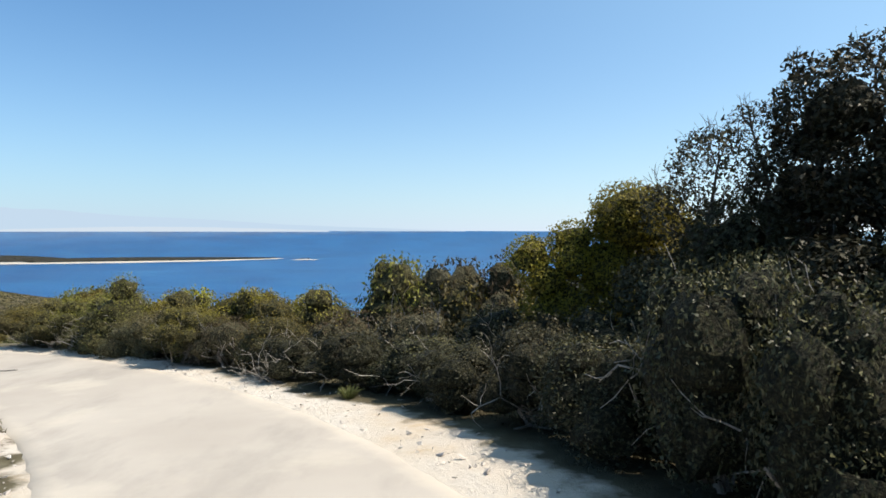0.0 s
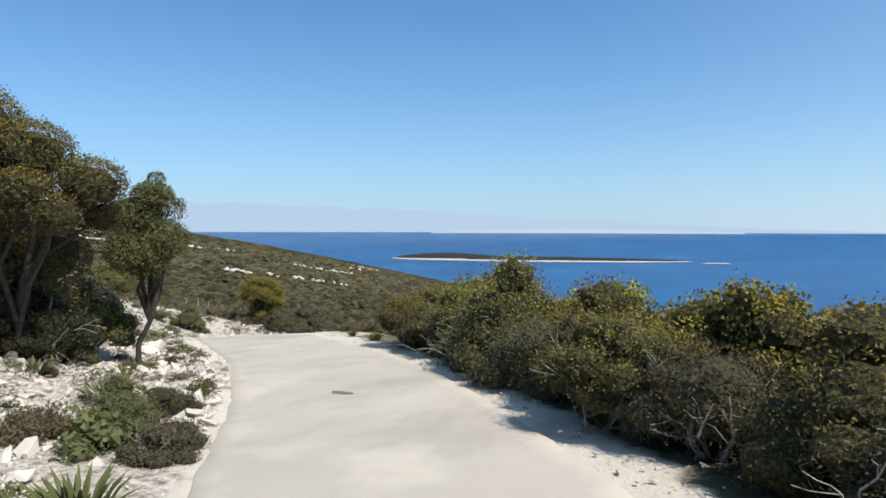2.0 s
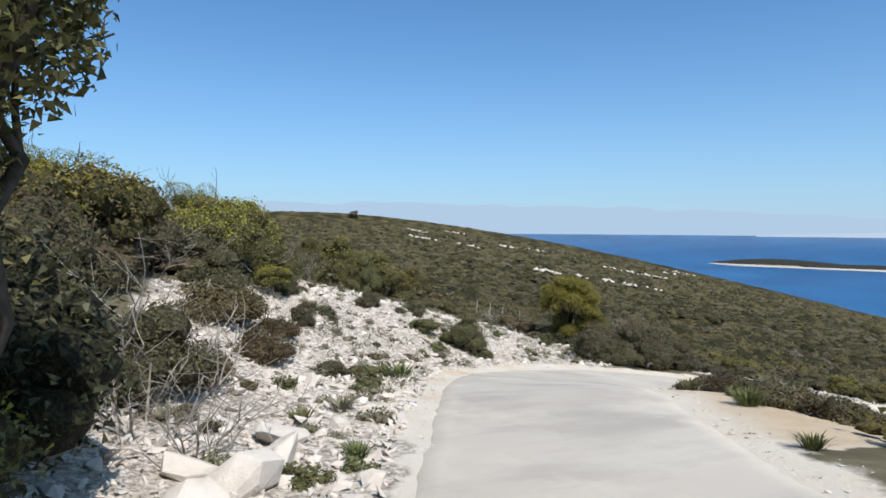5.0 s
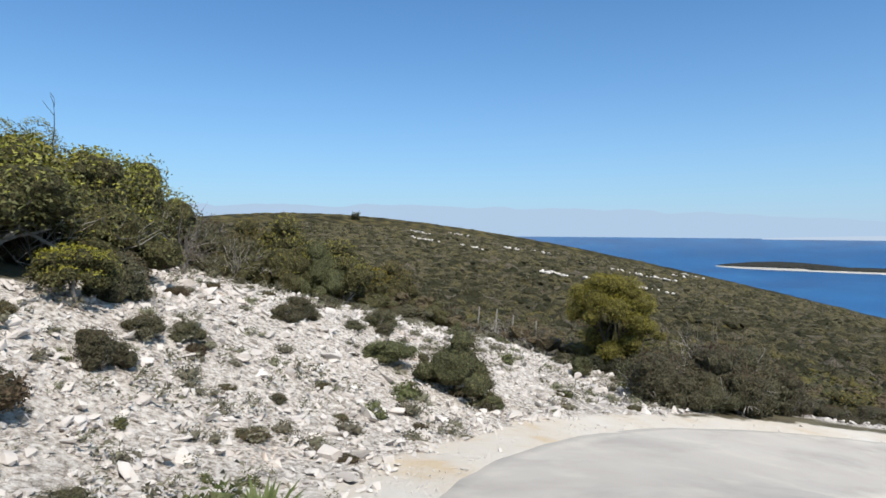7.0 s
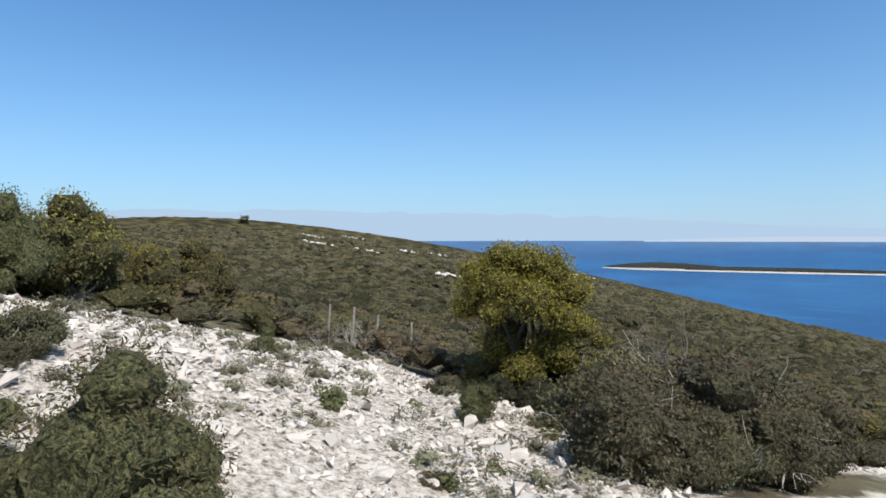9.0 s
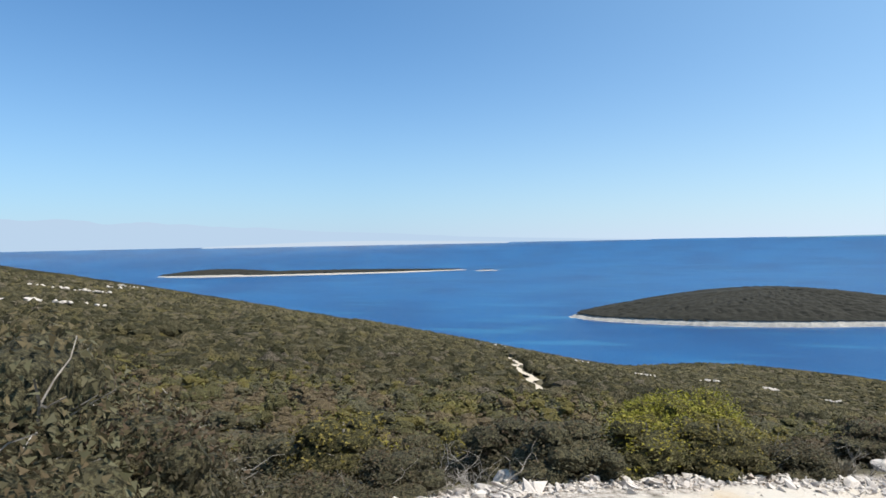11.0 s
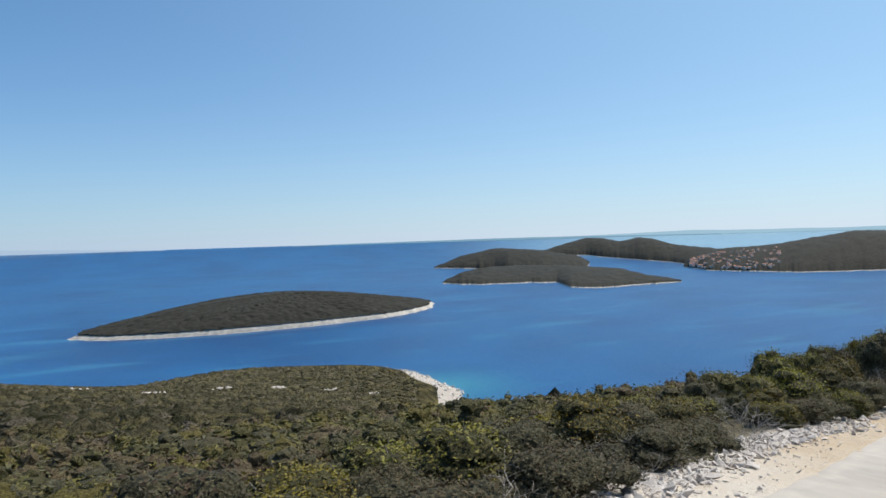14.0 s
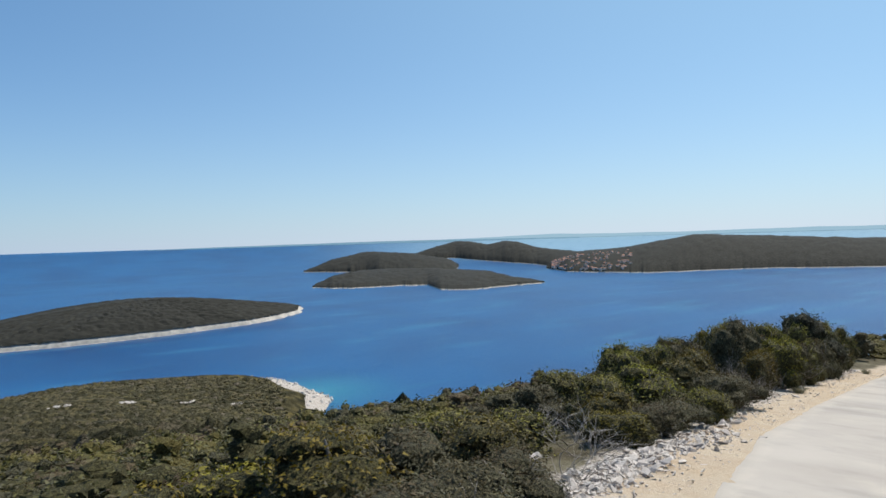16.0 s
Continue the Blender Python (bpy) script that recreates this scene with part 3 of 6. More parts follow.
def build_islands():
    Isle(238, 1404, 372, 150, 12.7, 47, -0.05, 3, 0.25, 4.2).build("long low scrub-covered islet with a bare white limestone rim", 40, 260)
    Isle(-1800, 2640, 290, 100, 25, 24, -0.2, 17).build("wooded rise on a flat distant island")
    Isle(-1390, 2795, 690, 75, 25, 12, -0.3, 19).build("flat distant island edged with white shore", 24, 320)
    Isle(-655, 3015, 55, 9, 10, 2, 0, 21).build("tiny bare rocky islet off a point", 8, 60)
    shelf("low wooded headland with a pale rocky shore", ((-24.15, 3160, 3190, -2.6), (-24.64, 3140, 3250, -2.42), (-26.63, 3090, 3500, -1.66), (-29.46, 3010, 3700, -1.09), (-30.63, 2900, 3700, -1.12), (-33.64, 2800, 3700, -1.39), (-36.3, 2850, 3600, -1.85), (-37.0, 2930, 3500, -2.06), (-37.35, 3000, 3400, -2.5), (-37.6, 3180, 3260, -2.65)), 5)
    shelf("flat wooded spit of land with a thin pale beach", ((-24.85, 2210, 2230, -3.95), (-25.25, 2190, 2330, -3.77), (-26.58, 2140, 2500, -3.16), (-28.19, 2106, 2700, -2.87), (-29.57, 2115, 2950, -2.77), (-32.2, 2145, 2950, -2.72), (-34.8, 2137, 2900, -2.80), (-35.3, 2040, 2900, -2.82), (-35.9, 1930, 2900, -2.87), (-37.31, 1900, 2880, -3.02), (-39.0, 1896, 2760, -3.15), (-40.34, 1950, 2690, -3.27), (-41.0, 1976, 2490, -3.45), (-42.34, 2020, 2330, -3.75), (-44.0, 2070, 2180, -4.0), (-45.0, 2085, 2110, -4.15)), 7)
    shelf("two rounded wooded hills behind a narrow bay", ((-32.3, 3880, 3950, -1.7), (-33.98, 3800, 4100, -1.33), (-35.69, 3760, 4300, -0.78), (-37.39, 3746, 4400, -0.39), (-38.74, 3600, 4400, -0.46), (-40.08, 3500, 4300, -0.74), (-40.58, 3460, 4250, -0.68), (-41.76, 3380, 4200, -0.45), (-42.76, 3310, 4150, -0.58), (-44.41, 3200, 4000, -1.13), (-45.6, 3050, 3900, -1.3), (-47.03, 2950, 3800, -1.45), (-48.0, 2920, 3700, -1.62), (-51.0, 2950, 3300, -2.2)), 9)
    return shelf("long wooded island ridge with a village at its end", ((-45.2, 2915, 2950, -2.85), (-45.6, 2880, 3050, -2.4), (-47.0, 2700, 3400, -1.75), (-48.97, 2640, 3500, -1.48), (-51.52, 2600, 3550, -1.375), (-53.7, 2555, 3600, -1.04), (-56.74, 2610, 3700, -0.48), (-57.62, 2650, 3700, -0.38), (-59.64, 2690, 3750, -0.53), (-62.42, 2760, 3800, -0.64), (-66.36, 2780, 3800, -0.87), (-70.42, 2830, 3800, -1.05), (-75, 2900, 3800, -1.3), (-80, 3000, 3700, -1.8), (-83, 3200, 3300, -2.6)), 15)


def shelf(label, rows, seed, centre=(-20.0, 45.0), eye=-6.2):
    """A wooded island seen across the bay. Rows: bearing, near shore, far shore, and the angle at which its back stands. Returns its surface as a function of bearing and share of depth."""
    rows = np.array(rows)
    n = int(abs(rows[-1, 0] - rows[0, 0]) * 13) + 24
    b = np.linspace(rows[0, 0], rows[-1, 0], n)
    key = -rows[:, 0]
    near, far, up = [np.interp(-b, key, rows[:, c]) for c in (1, 2, 3)]
    wide = np.array([0.25, 0.5, 0.25])
    near, up = [np.r_[q[0], np.convolve(q, wide, "valid"), q[-1]] for q in (near, up)]
    ragged = 30 * fbm(b * 1.7, 0 * b, seed) + 14 * fbm(b * 7, 0 * b, seed + 1)
    top = eye + (near + far) * 0.5 * np.tan(np.radians(up))

    def surface(i, share):
        d = near[i] + (far[i] - near[i]) * share + ragged[i] * np.clip(1 - 6 * share, 0, 1)
        level = sea(d)
        rise = np.sin(np.pi * np.clip(share, 0, 1)) ** 0.85
        return d, level + 1.5 + np.maximum(top[i] - level, 1.0) * rise

    share = np.r_[0.0, np.linspace(0.012, 0.5, 22), np.linspace(0.56, 1.0, 9)]
    i = np.arange(n)
    d, z = surface(i[None, :], share[:, None])
    x, y = centre[0] - d * np.sin(np.radians(b)), centre[1] + d * np.cos(np.radians(b))
    z = z + (np.maximum(z - sea(d), 0) * 0.10) * fbm(x / 130, y / 130, seed + 4) * np.sin(np.pi * share)[:, None]
    dome, tone = domes(x, y, 30.0, seed)
    base = tagged(new("island"), label, "island", kind="structure")
    g = np.arange(x.size).reshape(x.shape)
    f = np.stack([g[:-1, :-1], g[:-1, 1:], g[1:, 1:], g[1:, :-1]], -1).reshape(-1, 4)
    cover = (z + 1.5 + 6.0 * dome * (share > 0.02)[:, None] * (share < 0.99)[:, None]).ravel()
    under(mesh_object("scrub_cover", np.stack([x.ravel(), y.ravel(), cover], 1), [f], [ISLE_CANOPY], smooth=True, attrs={"tone": (tone * 0.8).ravel()}), base, "dense dark evergreen scrub")
    wide = 5 + 9 * np.clip(fbm(b * 4, 0 * b, seed + 6) + 0.35, 0, 1)
    ring = []
    for out, lift in ((8, 3.0), (1, 2.4), (-0.6, 0.6), (-1.4, -2.5)):
        dd = near + ragged + np.where(out > 0, out, out * wide)
        ring.append(np.stack([centre[0] - dd * np.sin(np.radians(b)), centre[1] + dd * np.cos(np.radians(b)), sea(near + ragged) + lift + 0.8 * fbm(b * 30, out + 0 * b, seed + 9)], 1))
    g = np.arange(4 * n).reshape(4, n)
    f = np.stack([g[:-1, :-1], g[:-1, 1:], g[1:, 1:], g[1:, :-1]], -1).reshape(-1, 4)
    under(mesh_object("shore_rock", np.concatenate(ring), [f], [SHORE]), base, "bare pale limestone shore")
    return lambda at, part: surface(int(np.argmin(np.abs(b - at))), part)


def build_house():
    h = tagged(new("house"), "small plastered village house with a terracotta roof", "house", group="village houses")
    w, d, e, r = 5.0, 4.0, 5.5, 7.6
    v = [(-w, -d, -4), (w, -d, -4), (w, d, -4), (-w, d, -4), (-w, -d, e), (w, -d, e), (w, d, e), (-w, d, e), (-w, 0, r), (w, 0, r)]
    o = mesh_object("wall", np.array(v), [np.array([[0, 1, 5, 4], [1, 2, 6, 5], [2, 3, 7, 6], [3, 0, 4, 7]]), np.array([[5, 6, 9], [7, 4, 8]])], [HOUSEWALL])
    under(o, h)
    v = [(-w - 0.5, -d - 0.6, e - 0.2), (w + 0.5, -d - 0.6, e - 0.2), (w + 0.5, 0, r + 0.15), (-w - 0.5, 0, r + 0.15), (w + 0.5, d + 0.6, e - 0.2), (-w - 0.5, d + 0.6, e - 0.2)]
    v = v + [(a, b, c - 0.25) for a, b, c in v]
    o = mesh_object("roof", np.array(v), [np.array([[0, 1, 2, 3], [3, 2, 4, 5], [7, 6, 9, 8], [8, 9, 11, 10], [6, 7, 1, 0], [5, 4, 10, 11]])], [ROOFTILE])
    under(o, h, "terracotta tiled roof")
    return h


def build_village(town):
    rng = np.random.default_rng(12)
    first = None
    for n in range(150):
        b, part = -45.7 - 6.6 * rng.random() ** 1.5, 0.01 + 0.3 * rng.random() ** 1.6
        d, z = town(b, part)
        x, y = bearing(b, float(d))
        m = pose(x, y, float(z) + 4.0, 0, 0, rng.uniform(0, 180)) @ Matrix.Diagonal((*rng.uniform(0.7, 1.2, 2), rng.uniform(0.6, 1.0), 1))
        if first is None:
            first = build_house()
            first.matrix_basis = m
        else:
            copy_thing(first, m @ Matrix.Diagonal((1 / first.scale[0], 1 / first.scale[1], 1 / first.scale[2], 1)))


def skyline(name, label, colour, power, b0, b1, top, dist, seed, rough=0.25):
    """A distant hazy range, as one upright band far out; it glows by itself."""
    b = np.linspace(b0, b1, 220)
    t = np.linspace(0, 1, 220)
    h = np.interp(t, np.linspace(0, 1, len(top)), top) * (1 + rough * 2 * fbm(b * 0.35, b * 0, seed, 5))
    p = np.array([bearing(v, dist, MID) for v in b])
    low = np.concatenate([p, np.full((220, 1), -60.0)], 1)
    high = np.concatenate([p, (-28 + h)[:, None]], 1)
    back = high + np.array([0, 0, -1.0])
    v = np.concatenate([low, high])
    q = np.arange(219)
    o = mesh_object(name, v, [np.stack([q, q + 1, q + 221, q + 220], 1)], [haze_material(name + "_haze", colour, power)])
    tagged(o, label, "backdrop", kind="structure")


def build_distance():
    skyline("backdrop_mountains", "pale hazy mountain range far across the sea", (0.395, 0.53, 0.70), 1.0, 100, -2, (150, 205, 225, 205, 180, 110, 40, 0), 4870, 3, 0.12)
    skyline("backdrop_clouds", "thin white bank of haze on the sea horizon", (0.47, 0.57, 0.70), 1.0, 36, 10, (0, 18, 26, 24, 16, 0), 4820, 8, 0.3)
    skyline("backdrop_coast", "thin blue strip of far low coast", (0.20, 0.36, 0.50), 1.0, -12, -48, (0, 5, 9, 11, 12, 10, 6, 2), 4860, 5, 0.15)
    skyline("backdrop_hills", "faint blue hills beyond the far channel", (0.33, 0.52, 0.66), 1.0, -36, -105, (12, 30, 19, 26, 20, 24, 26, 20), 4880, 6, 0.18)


# ---- plants ----
MASS = {OLIVE.name: OLIVE_MASS, RUSSET.name: RUSSET_MASS, JUNIPER.name: JUNIPER_MASS, HOLM.name: HOLM_MASS, OAK_TOP.name: YELLOW_MASS, BROOM.name: YELLOW_MASS, GOLDEN.name: GOLDEN_MASS}


def leaflets(c, normal, size, rng, slim=0.6):
    """Pointed leaves at c, facing about normal."""
    n = len(c)
    r = rng.normal(size=(n, 3))
    nn = normal + 0.9 * rng.normal(size=(n, 3))
    nn /= np.linalg.norm(nn, axis=1)[:, None]
    a = np.cross(nn, r)
    a /= np.linalg.norm(a, axis=1)[:, None]
    b = np.cross(nn, a)
    s = (size * rng.uniform(0.6, 1.4, n))[:, None]
    v = np.stack([c - a * s * 0.45 - b * s * slim * 0.5, c - a * s * 0.30 + b * s * slim * 0.5, c + a * s * 0.65], 1)
    return v.reshape(-1, 3), np.arange(3 * n).reshape(n, 3)


def tube(points, radii, sides=4):
    """A tapered limb along points."""
    p, v = np.asarray(points, float), []
    for k in range(len(p)):
        t = p[min(k + 1, len(p) - 1)] - p[max(k - 1, 0)]
        t = t / (np.linalg.norm(t) + 1e-9)
        a = np.cross(t, (0.31, 0.83, 0.47))
        a /= np.linalg.norm(a)
        b = np.cross(t, a)
        w = np.linspace(0, 2 * np.pi, sides, endpoint=False)[:, None]
        v.append(p[k] + radii[k] * (np.cos(w) * a + np.sin(w) * b))
    g = np.arange(len(p) * sides).reshape(len(p), sides)
    f = np.stack([g[:-1], np.roll(g[:-1], -1, 1), np.roll(g[1:], -1, 1), g[1:]], -1).reshape(-1, 4)
    return np.concatenate(v), f


class Soup:
    def __init__(self):
        self.v, self.q, self.t, self.qi, self.ti, self.n = [], [], [], [], [], 0

    def put(self, v, f, mat=0):
        f = np.asarray(f) + self.n
        (self.q if f.shape[1] == 4 else self.t).append(f)
        (self.qi if f.shape[1] == 4 else self.ti).append(np.full(len(f), mat))
        self.v.append(v)
        self.n += len(v)

    def build(self, name, mats, smooth=False):
        faces, index = [], []
        if self.q:
            faces.append(np.concatenate(self.q)), index.append(np.concatenate(self.qi))
        if self.t:
            faces.append(np.concatenate(self.t)), index.append(np.concatenate(self.ti))
        return mesh_object(name, np.concatenate(self.v), faces, mats, np.concatenate(index), smooth)


def limbs(soup, rng, start, way, length, radius, depth, mat=0, split=3, bend=0.35, sides=4):
    """A branching limb: grows, bends and splits."""
    p, way = [np.array(start, float)], np.array(way, float)
    for _ in range(3):
        way = way + bend * rng.normal(size=3) * 0.5
        way /= np.linalg.norm(way)
        p.append(p[-1] + way * length / 3)
    r = [radius * k for k in (1, 0.85, 0.7, 0.5)]
    soup.put(*tube(p, r, sides), mat)
    tips = [p[-1]]
    if depth > 0:
        for _ in range(split):
            k = rng.integers(1, 4)
            w = way + rng.normal(size=3) * 0.75 + (0, 0, 0.15)
            w /= np.linalg.norm(w)
            tips += limbs(soup, rng, p[k], w, length * rng.uniform(0.55, 0.8), radius * 0.55, depth - 1, mat, split, bend, 3)
    return tips


def crown(soup, rng, blobs, count, size, slim=0.5, core=0.8, top_mat=0.35, shell=(0.5, 0.6)):
    """Leaves over a heap of rounded lobes, with a dense middle; a fifth number thins a lobe out."""
    blobs = np.asarray(blobs, float)
    full = blobs[:, 4] if blobs.shape[1] > 4 else np.ones(len(blobs))
    blobs = blobs[:, :4]
    c, r = blobs[:, :3], blobs[:, 3]
    pick = rng.choice(len(blobs), count, p=full * r**2 / (full * r**2).sum())
    d = rng.normal(size=(count, 3))
    d[:, 2] = d[:, 2] * 0.9 + 0.25
    d /= np.linalg.norm(d, axis=1)[:, None]
    lump = shell[0] + shell[1] * rng.random(count) ** 0.8 + 0.09 * np.maximum(rng.normal(size=count), 0)
    p = c[pick] + d * (r[pick] * lump)[:, None] * (1, 1, 0.85)
    deep = (((p[:, None] - c[None]) / r[None, :, None]) ** 2).sum(-1)
    deep[np.arange(count), pick] = 9
    ok = (deep.min(1) > 0.62) & (p[:, 2] > 0.02)
    p, d, pick = p[ok], d[ok], pick[ok]
    tall = (p[:, 2] - p[:, 2].min()) / max(np.ptp(p[:, 2]), 0.1)
    # shoots gather on top: new growth, and sunlit tops put into colour
    new_growth = (0.6 * d[:, 2] + 0.7 * tall + 0.25 * rng.normal(size=len(p)) > 1.25 - 0.75 * top_mat) & (top_mat > 0)
    for k, m in ((~new_growth, 0), (new_growth, 1)):
        if k.any():
            soup.put(*leaflets(p[k], d[k] * (0.8, 0.8, 1.0) + (0, 0, 0.25), size, rng, slim), m)
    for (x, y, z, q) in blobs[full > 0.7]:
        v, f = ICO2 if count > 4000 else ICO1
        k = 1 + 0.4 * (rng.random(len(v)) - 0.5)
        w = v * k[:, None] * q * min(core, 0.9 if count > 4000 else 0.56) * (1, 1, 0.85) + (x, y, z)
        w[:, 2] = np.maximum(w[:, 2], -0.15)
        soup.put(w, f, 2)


def lobes(rng, width, height, n, low=0.15):
    """Lobes of a shrub that spreads width across and stands height high."""
    out = [(0, 0, height * 0.42, min(width * 0.36, height * 0.42))]
    for _ in range(n):
        a, q = rng.uniform(0, 2 * np.pi), rng.random() ** 0.6
        rr = width * 0.5 * rng.uniform(0.25, 0.46)
        x, y = math.cos(a) * q * (width * 0.5 - rr * 0.6), math.sin(a) * q * (width * 0.5 - rr * 0.6)
        zmax = height * (1 - 0.55 * q * q) - rr * 0.8
        z = max(low * height, rng.uniform(0.35, 1.0) * zmax)
        out.append((x, y, z, rr))
        if z > 0.5 * height:
            out.append((x * 0.75, y * 0.75, z - 0.9 * rr, rr * 1.15))
    return out


def dome_lobes(rng, width, height, n):
    """Lobes of a round-headed crown that hangs over a dark hollow."""
    out = [(0, 0, height * 0.62, width * 0.26)]
    for k in range(n):
        a, u = 2.4 * k + rng.uniform(-0.3, 0.3), (k + 0.5) / n
        e = math.asin(1 - 1.5 * u)
        r = width * rng.uniform(0.12, 0.22)
        out.append((math.cos(a) * math.cos(e) * width * 0.36, math.sin(a) * math.cos(e) * width * 0.36, height * (0.48 + 0.25 * math.sin(e)) * rng.uniform(0.9, 1.06), r))
    return out


def make_shrub(name, label, category, group, leaf, shoots, seed, width, height, leaves, size, slim=0.62, n=9, stems=5, dead=0, shoot_share=0.35, core=0.74, wood=None, heart=None, dome=False):
    rng = np.random.default_rng(seed)
    base = tagged(new(name), label, category, group)
    s, w = Soup(), Soup()
    crown(s, rng, (dome_lobes if dome else lobes)(rng, width, height, n), leaves, size, slim, core, shoot_share)
    if stems == 1:
        w.put(*tube([(0, 0, -0.15), (0.05, 0.02, height * 0.3), (0.02, -0.06, height * 0.62), (0.0, 0.0, height * 0.8)], [0.06, 0.05, 0.03, 0.01], 6))
    for _ in range(stems if stems > 1 else 0):
        a = rng.uniform(0, 2 * np.pi)
        d = np.array([math.cos(a) * 0.6, math.sin(a) * 0.6, 1.0])
        limbs(w, rng, (0, 0, -0.15), d, height * 0.45, 0.03 + 0.012 * height, 1, 0, 3)
    for _ in range(dead):
        a = rng.uniform(0, 2 * np.pi)
        limbs(w, rng, (0, 0, 0.0), (math.cos(a) * 0.7, math.sin(a) * 0.7, 1), height * 0.5, 0.02, 2, 0, 3, 0.5, 3)
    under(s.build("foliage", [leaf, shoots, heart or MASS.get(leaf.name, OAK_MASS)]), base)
    if w.n:
        under(w.build("stem", [wood or BARK]), base, "forking grey stem")
    return base


def make_dead_bush(seed, size):
    """A leafless, silvery tangle of twigs."""
    rng = np.random.default_rng(seed)
    base = tagged(new("dead_bush"), "leafless bush of bleached grey twigs on stony ground", "bush", "dead bushes")
    w, s = Soup(), Soup()
    for _ in range(6):
        a = rng.uniform(0, 2 * np.pi)
        limbs(w, rng, (0.1 * math.cos(a), 0.1 * math.sin(a), -0.1), (math.cos(a) * 0.8, math.sin(a) * 0.8, 1.0), size * 0.42, 0.015, 2, 0, 4, 0.45, 3)
    under(w.build("stem", [DEADWOOD]), base)
    return base


def make_tree(label, seed, width, height, leaves, size, leaf, shoots, trunks=3, lift=0.16, shoots_share=0.45):
    rng = np.random.default_rng(seed)
    base = tagged(new("tree"), label, "tree", "roadside trees")
    s, w = Soup(), Soup()
    blobs = []
    for k in range(trunks):
        a = rng.uniform(0, 2 * np.pi)
        top = np.array([math.cos(a) * width * 0.25, math.sin(a) * width * 0.25, height * rng.uniform(0.5, 0.62)])
        foot = np.array([math.cos(a) * 0.2, math.sin(a) * 0.2, -0.3])
        mid = (top + foot) / 2 + rng.normal(size=3) * 0.15
        w.put(*tube([foot, mid, top], [0.11, 0.08, 0.05], 7))
        for q in limbs(w, rng, top, (top[0], top[1], height * 0.5), height * 0.28, 0.045, 2, 0, 3, 0.4, 4)[::3]:
            r = width * rng.uniform(0.12, 0.2)
            q = np.array([q[0] * 0.68, q[1] * 0.68, min(q[2], height - r) * 0.97])
            blobs.append((*q, r, 0.6))
    for _ in range(20):
        a, q = rng.uniform(0, 2 * np.pi), rng.random() ** 0.5
        r = width * rng.uniform(0.15, 0.25)
        blobs.append((math.cos(a) * q * width * 0.36, math.sin(a) * q * width * 0.36, height * (lift + (0.86 - lift) * rng.random() * (1 - 0.4 * q * q)), r, 1.0))
    crown(s, rng, blobs, leaves, size, 0.62, 0.62, shoots_share, (0.7, 0.36))
    under(s.build("crown", [leaf, shoots, MASS.get(leaf.name, OAK_MASS)]), base)
    under(w.build("trunk", [BARK], True), base, "several slender grey trunks")
    return base


def make_grown_tree(label, seed, blobs, leaves, size, leaf, shoots, share, feet, group="roadside trees", name="tree", twigs=0, wood=None, shell=(0.72, 0.34), core=0.74):
    """A tree whose limbs run from its feet to the lobes of its crown."""
    rng = np.random.default_rng(seed)
    base = tagged(new(name), label, "tree", group)
    s, w = Soup(), Soup()
    crown(s, rng, blobs, leaves, size, 0.6, core, share, shell)
    forks = []
    for fx, fy in feet:
        up = 0.3 * max(b[2] for b in blobs) * rng.uniform(0.8, 1.2)
        p = [(fx, fy, -0.3), (fx + rng.normal() * 0.06, fy + rng.normal() * 0.06, up * 0.5), (fx + rng.normal() * 0.15, fy + rng.normal() * 0.15, up)]
        w.put(*tube(p, [0.075, 0.055, 0.045], 7))
        forks.append(p[-1])
    forks = np.array(forks)
    for x, y, z, r, full in blobs:
        a = forks[np.argmin(np.hypot(forks[:, 0] - x, forks[:, 1] - y))]
        b = np.array([x, y, z])
        m1, m2 = a + (b - a) * (0.2, 0.2, 0.4) + rng.normal(size=3) * 0.09, a + (b - a) * (0.6, 0.6, 0.72) + rng.normal(size=3) * 0.09
        w.put(*tube([a, m1, m2, b], [0.05, 0.042, 0.03, 0.015], 5))
        for _ in range(2):
            limbs(w, rng, m2, (b - m2) / np.linalg.norm(b - m2) + rng.normal(size=3) * 0.5, r * 1.1, 0.018, 1, 0, 3, 0.5, 3)
        for _ in range(twigs if full < 0.7 else 0):
            d = rng.normal(size=3) * (0.6, 0.6, 0.3) + (-0.25, 0, 1.0)
            limbs(w, rng, b, d / np.linalg.norm(d), r * 0.75, 0.012, 2, 0, 3, 0.4, 3)
    under(s.build("crown", [leaf, shoots, MASS.get(leaf.name, OAK_MASS)]), base)
    under(w.build("trunk", [wood or BARK], True), base, "forking grey trunk and limbs")
    return base


def make_bare_tree(seed, height):
    """A dead sapling: a few upright stems that fork into bare twigs."""
    rng = np.random.default_rng(seed)
    base = tagged(new("bare_tree"), "leafless grey sapling with forking bleached twigs", "tree", "bare saplings")
    w = Soup()
    for k in range(3):
        d = rng.normal(size=3) * (0.28, 0.28, 0) + (0, 0, 1)
        limbs(w, rng, (0.12 * k, 0.05, -0.2), d / np.linalg.norm(d), height * 0.5, 0.035, 3, 0, 3, 0.3, 4)
    under(w.build("stem", [GREYWOOD], True), base)
    return base


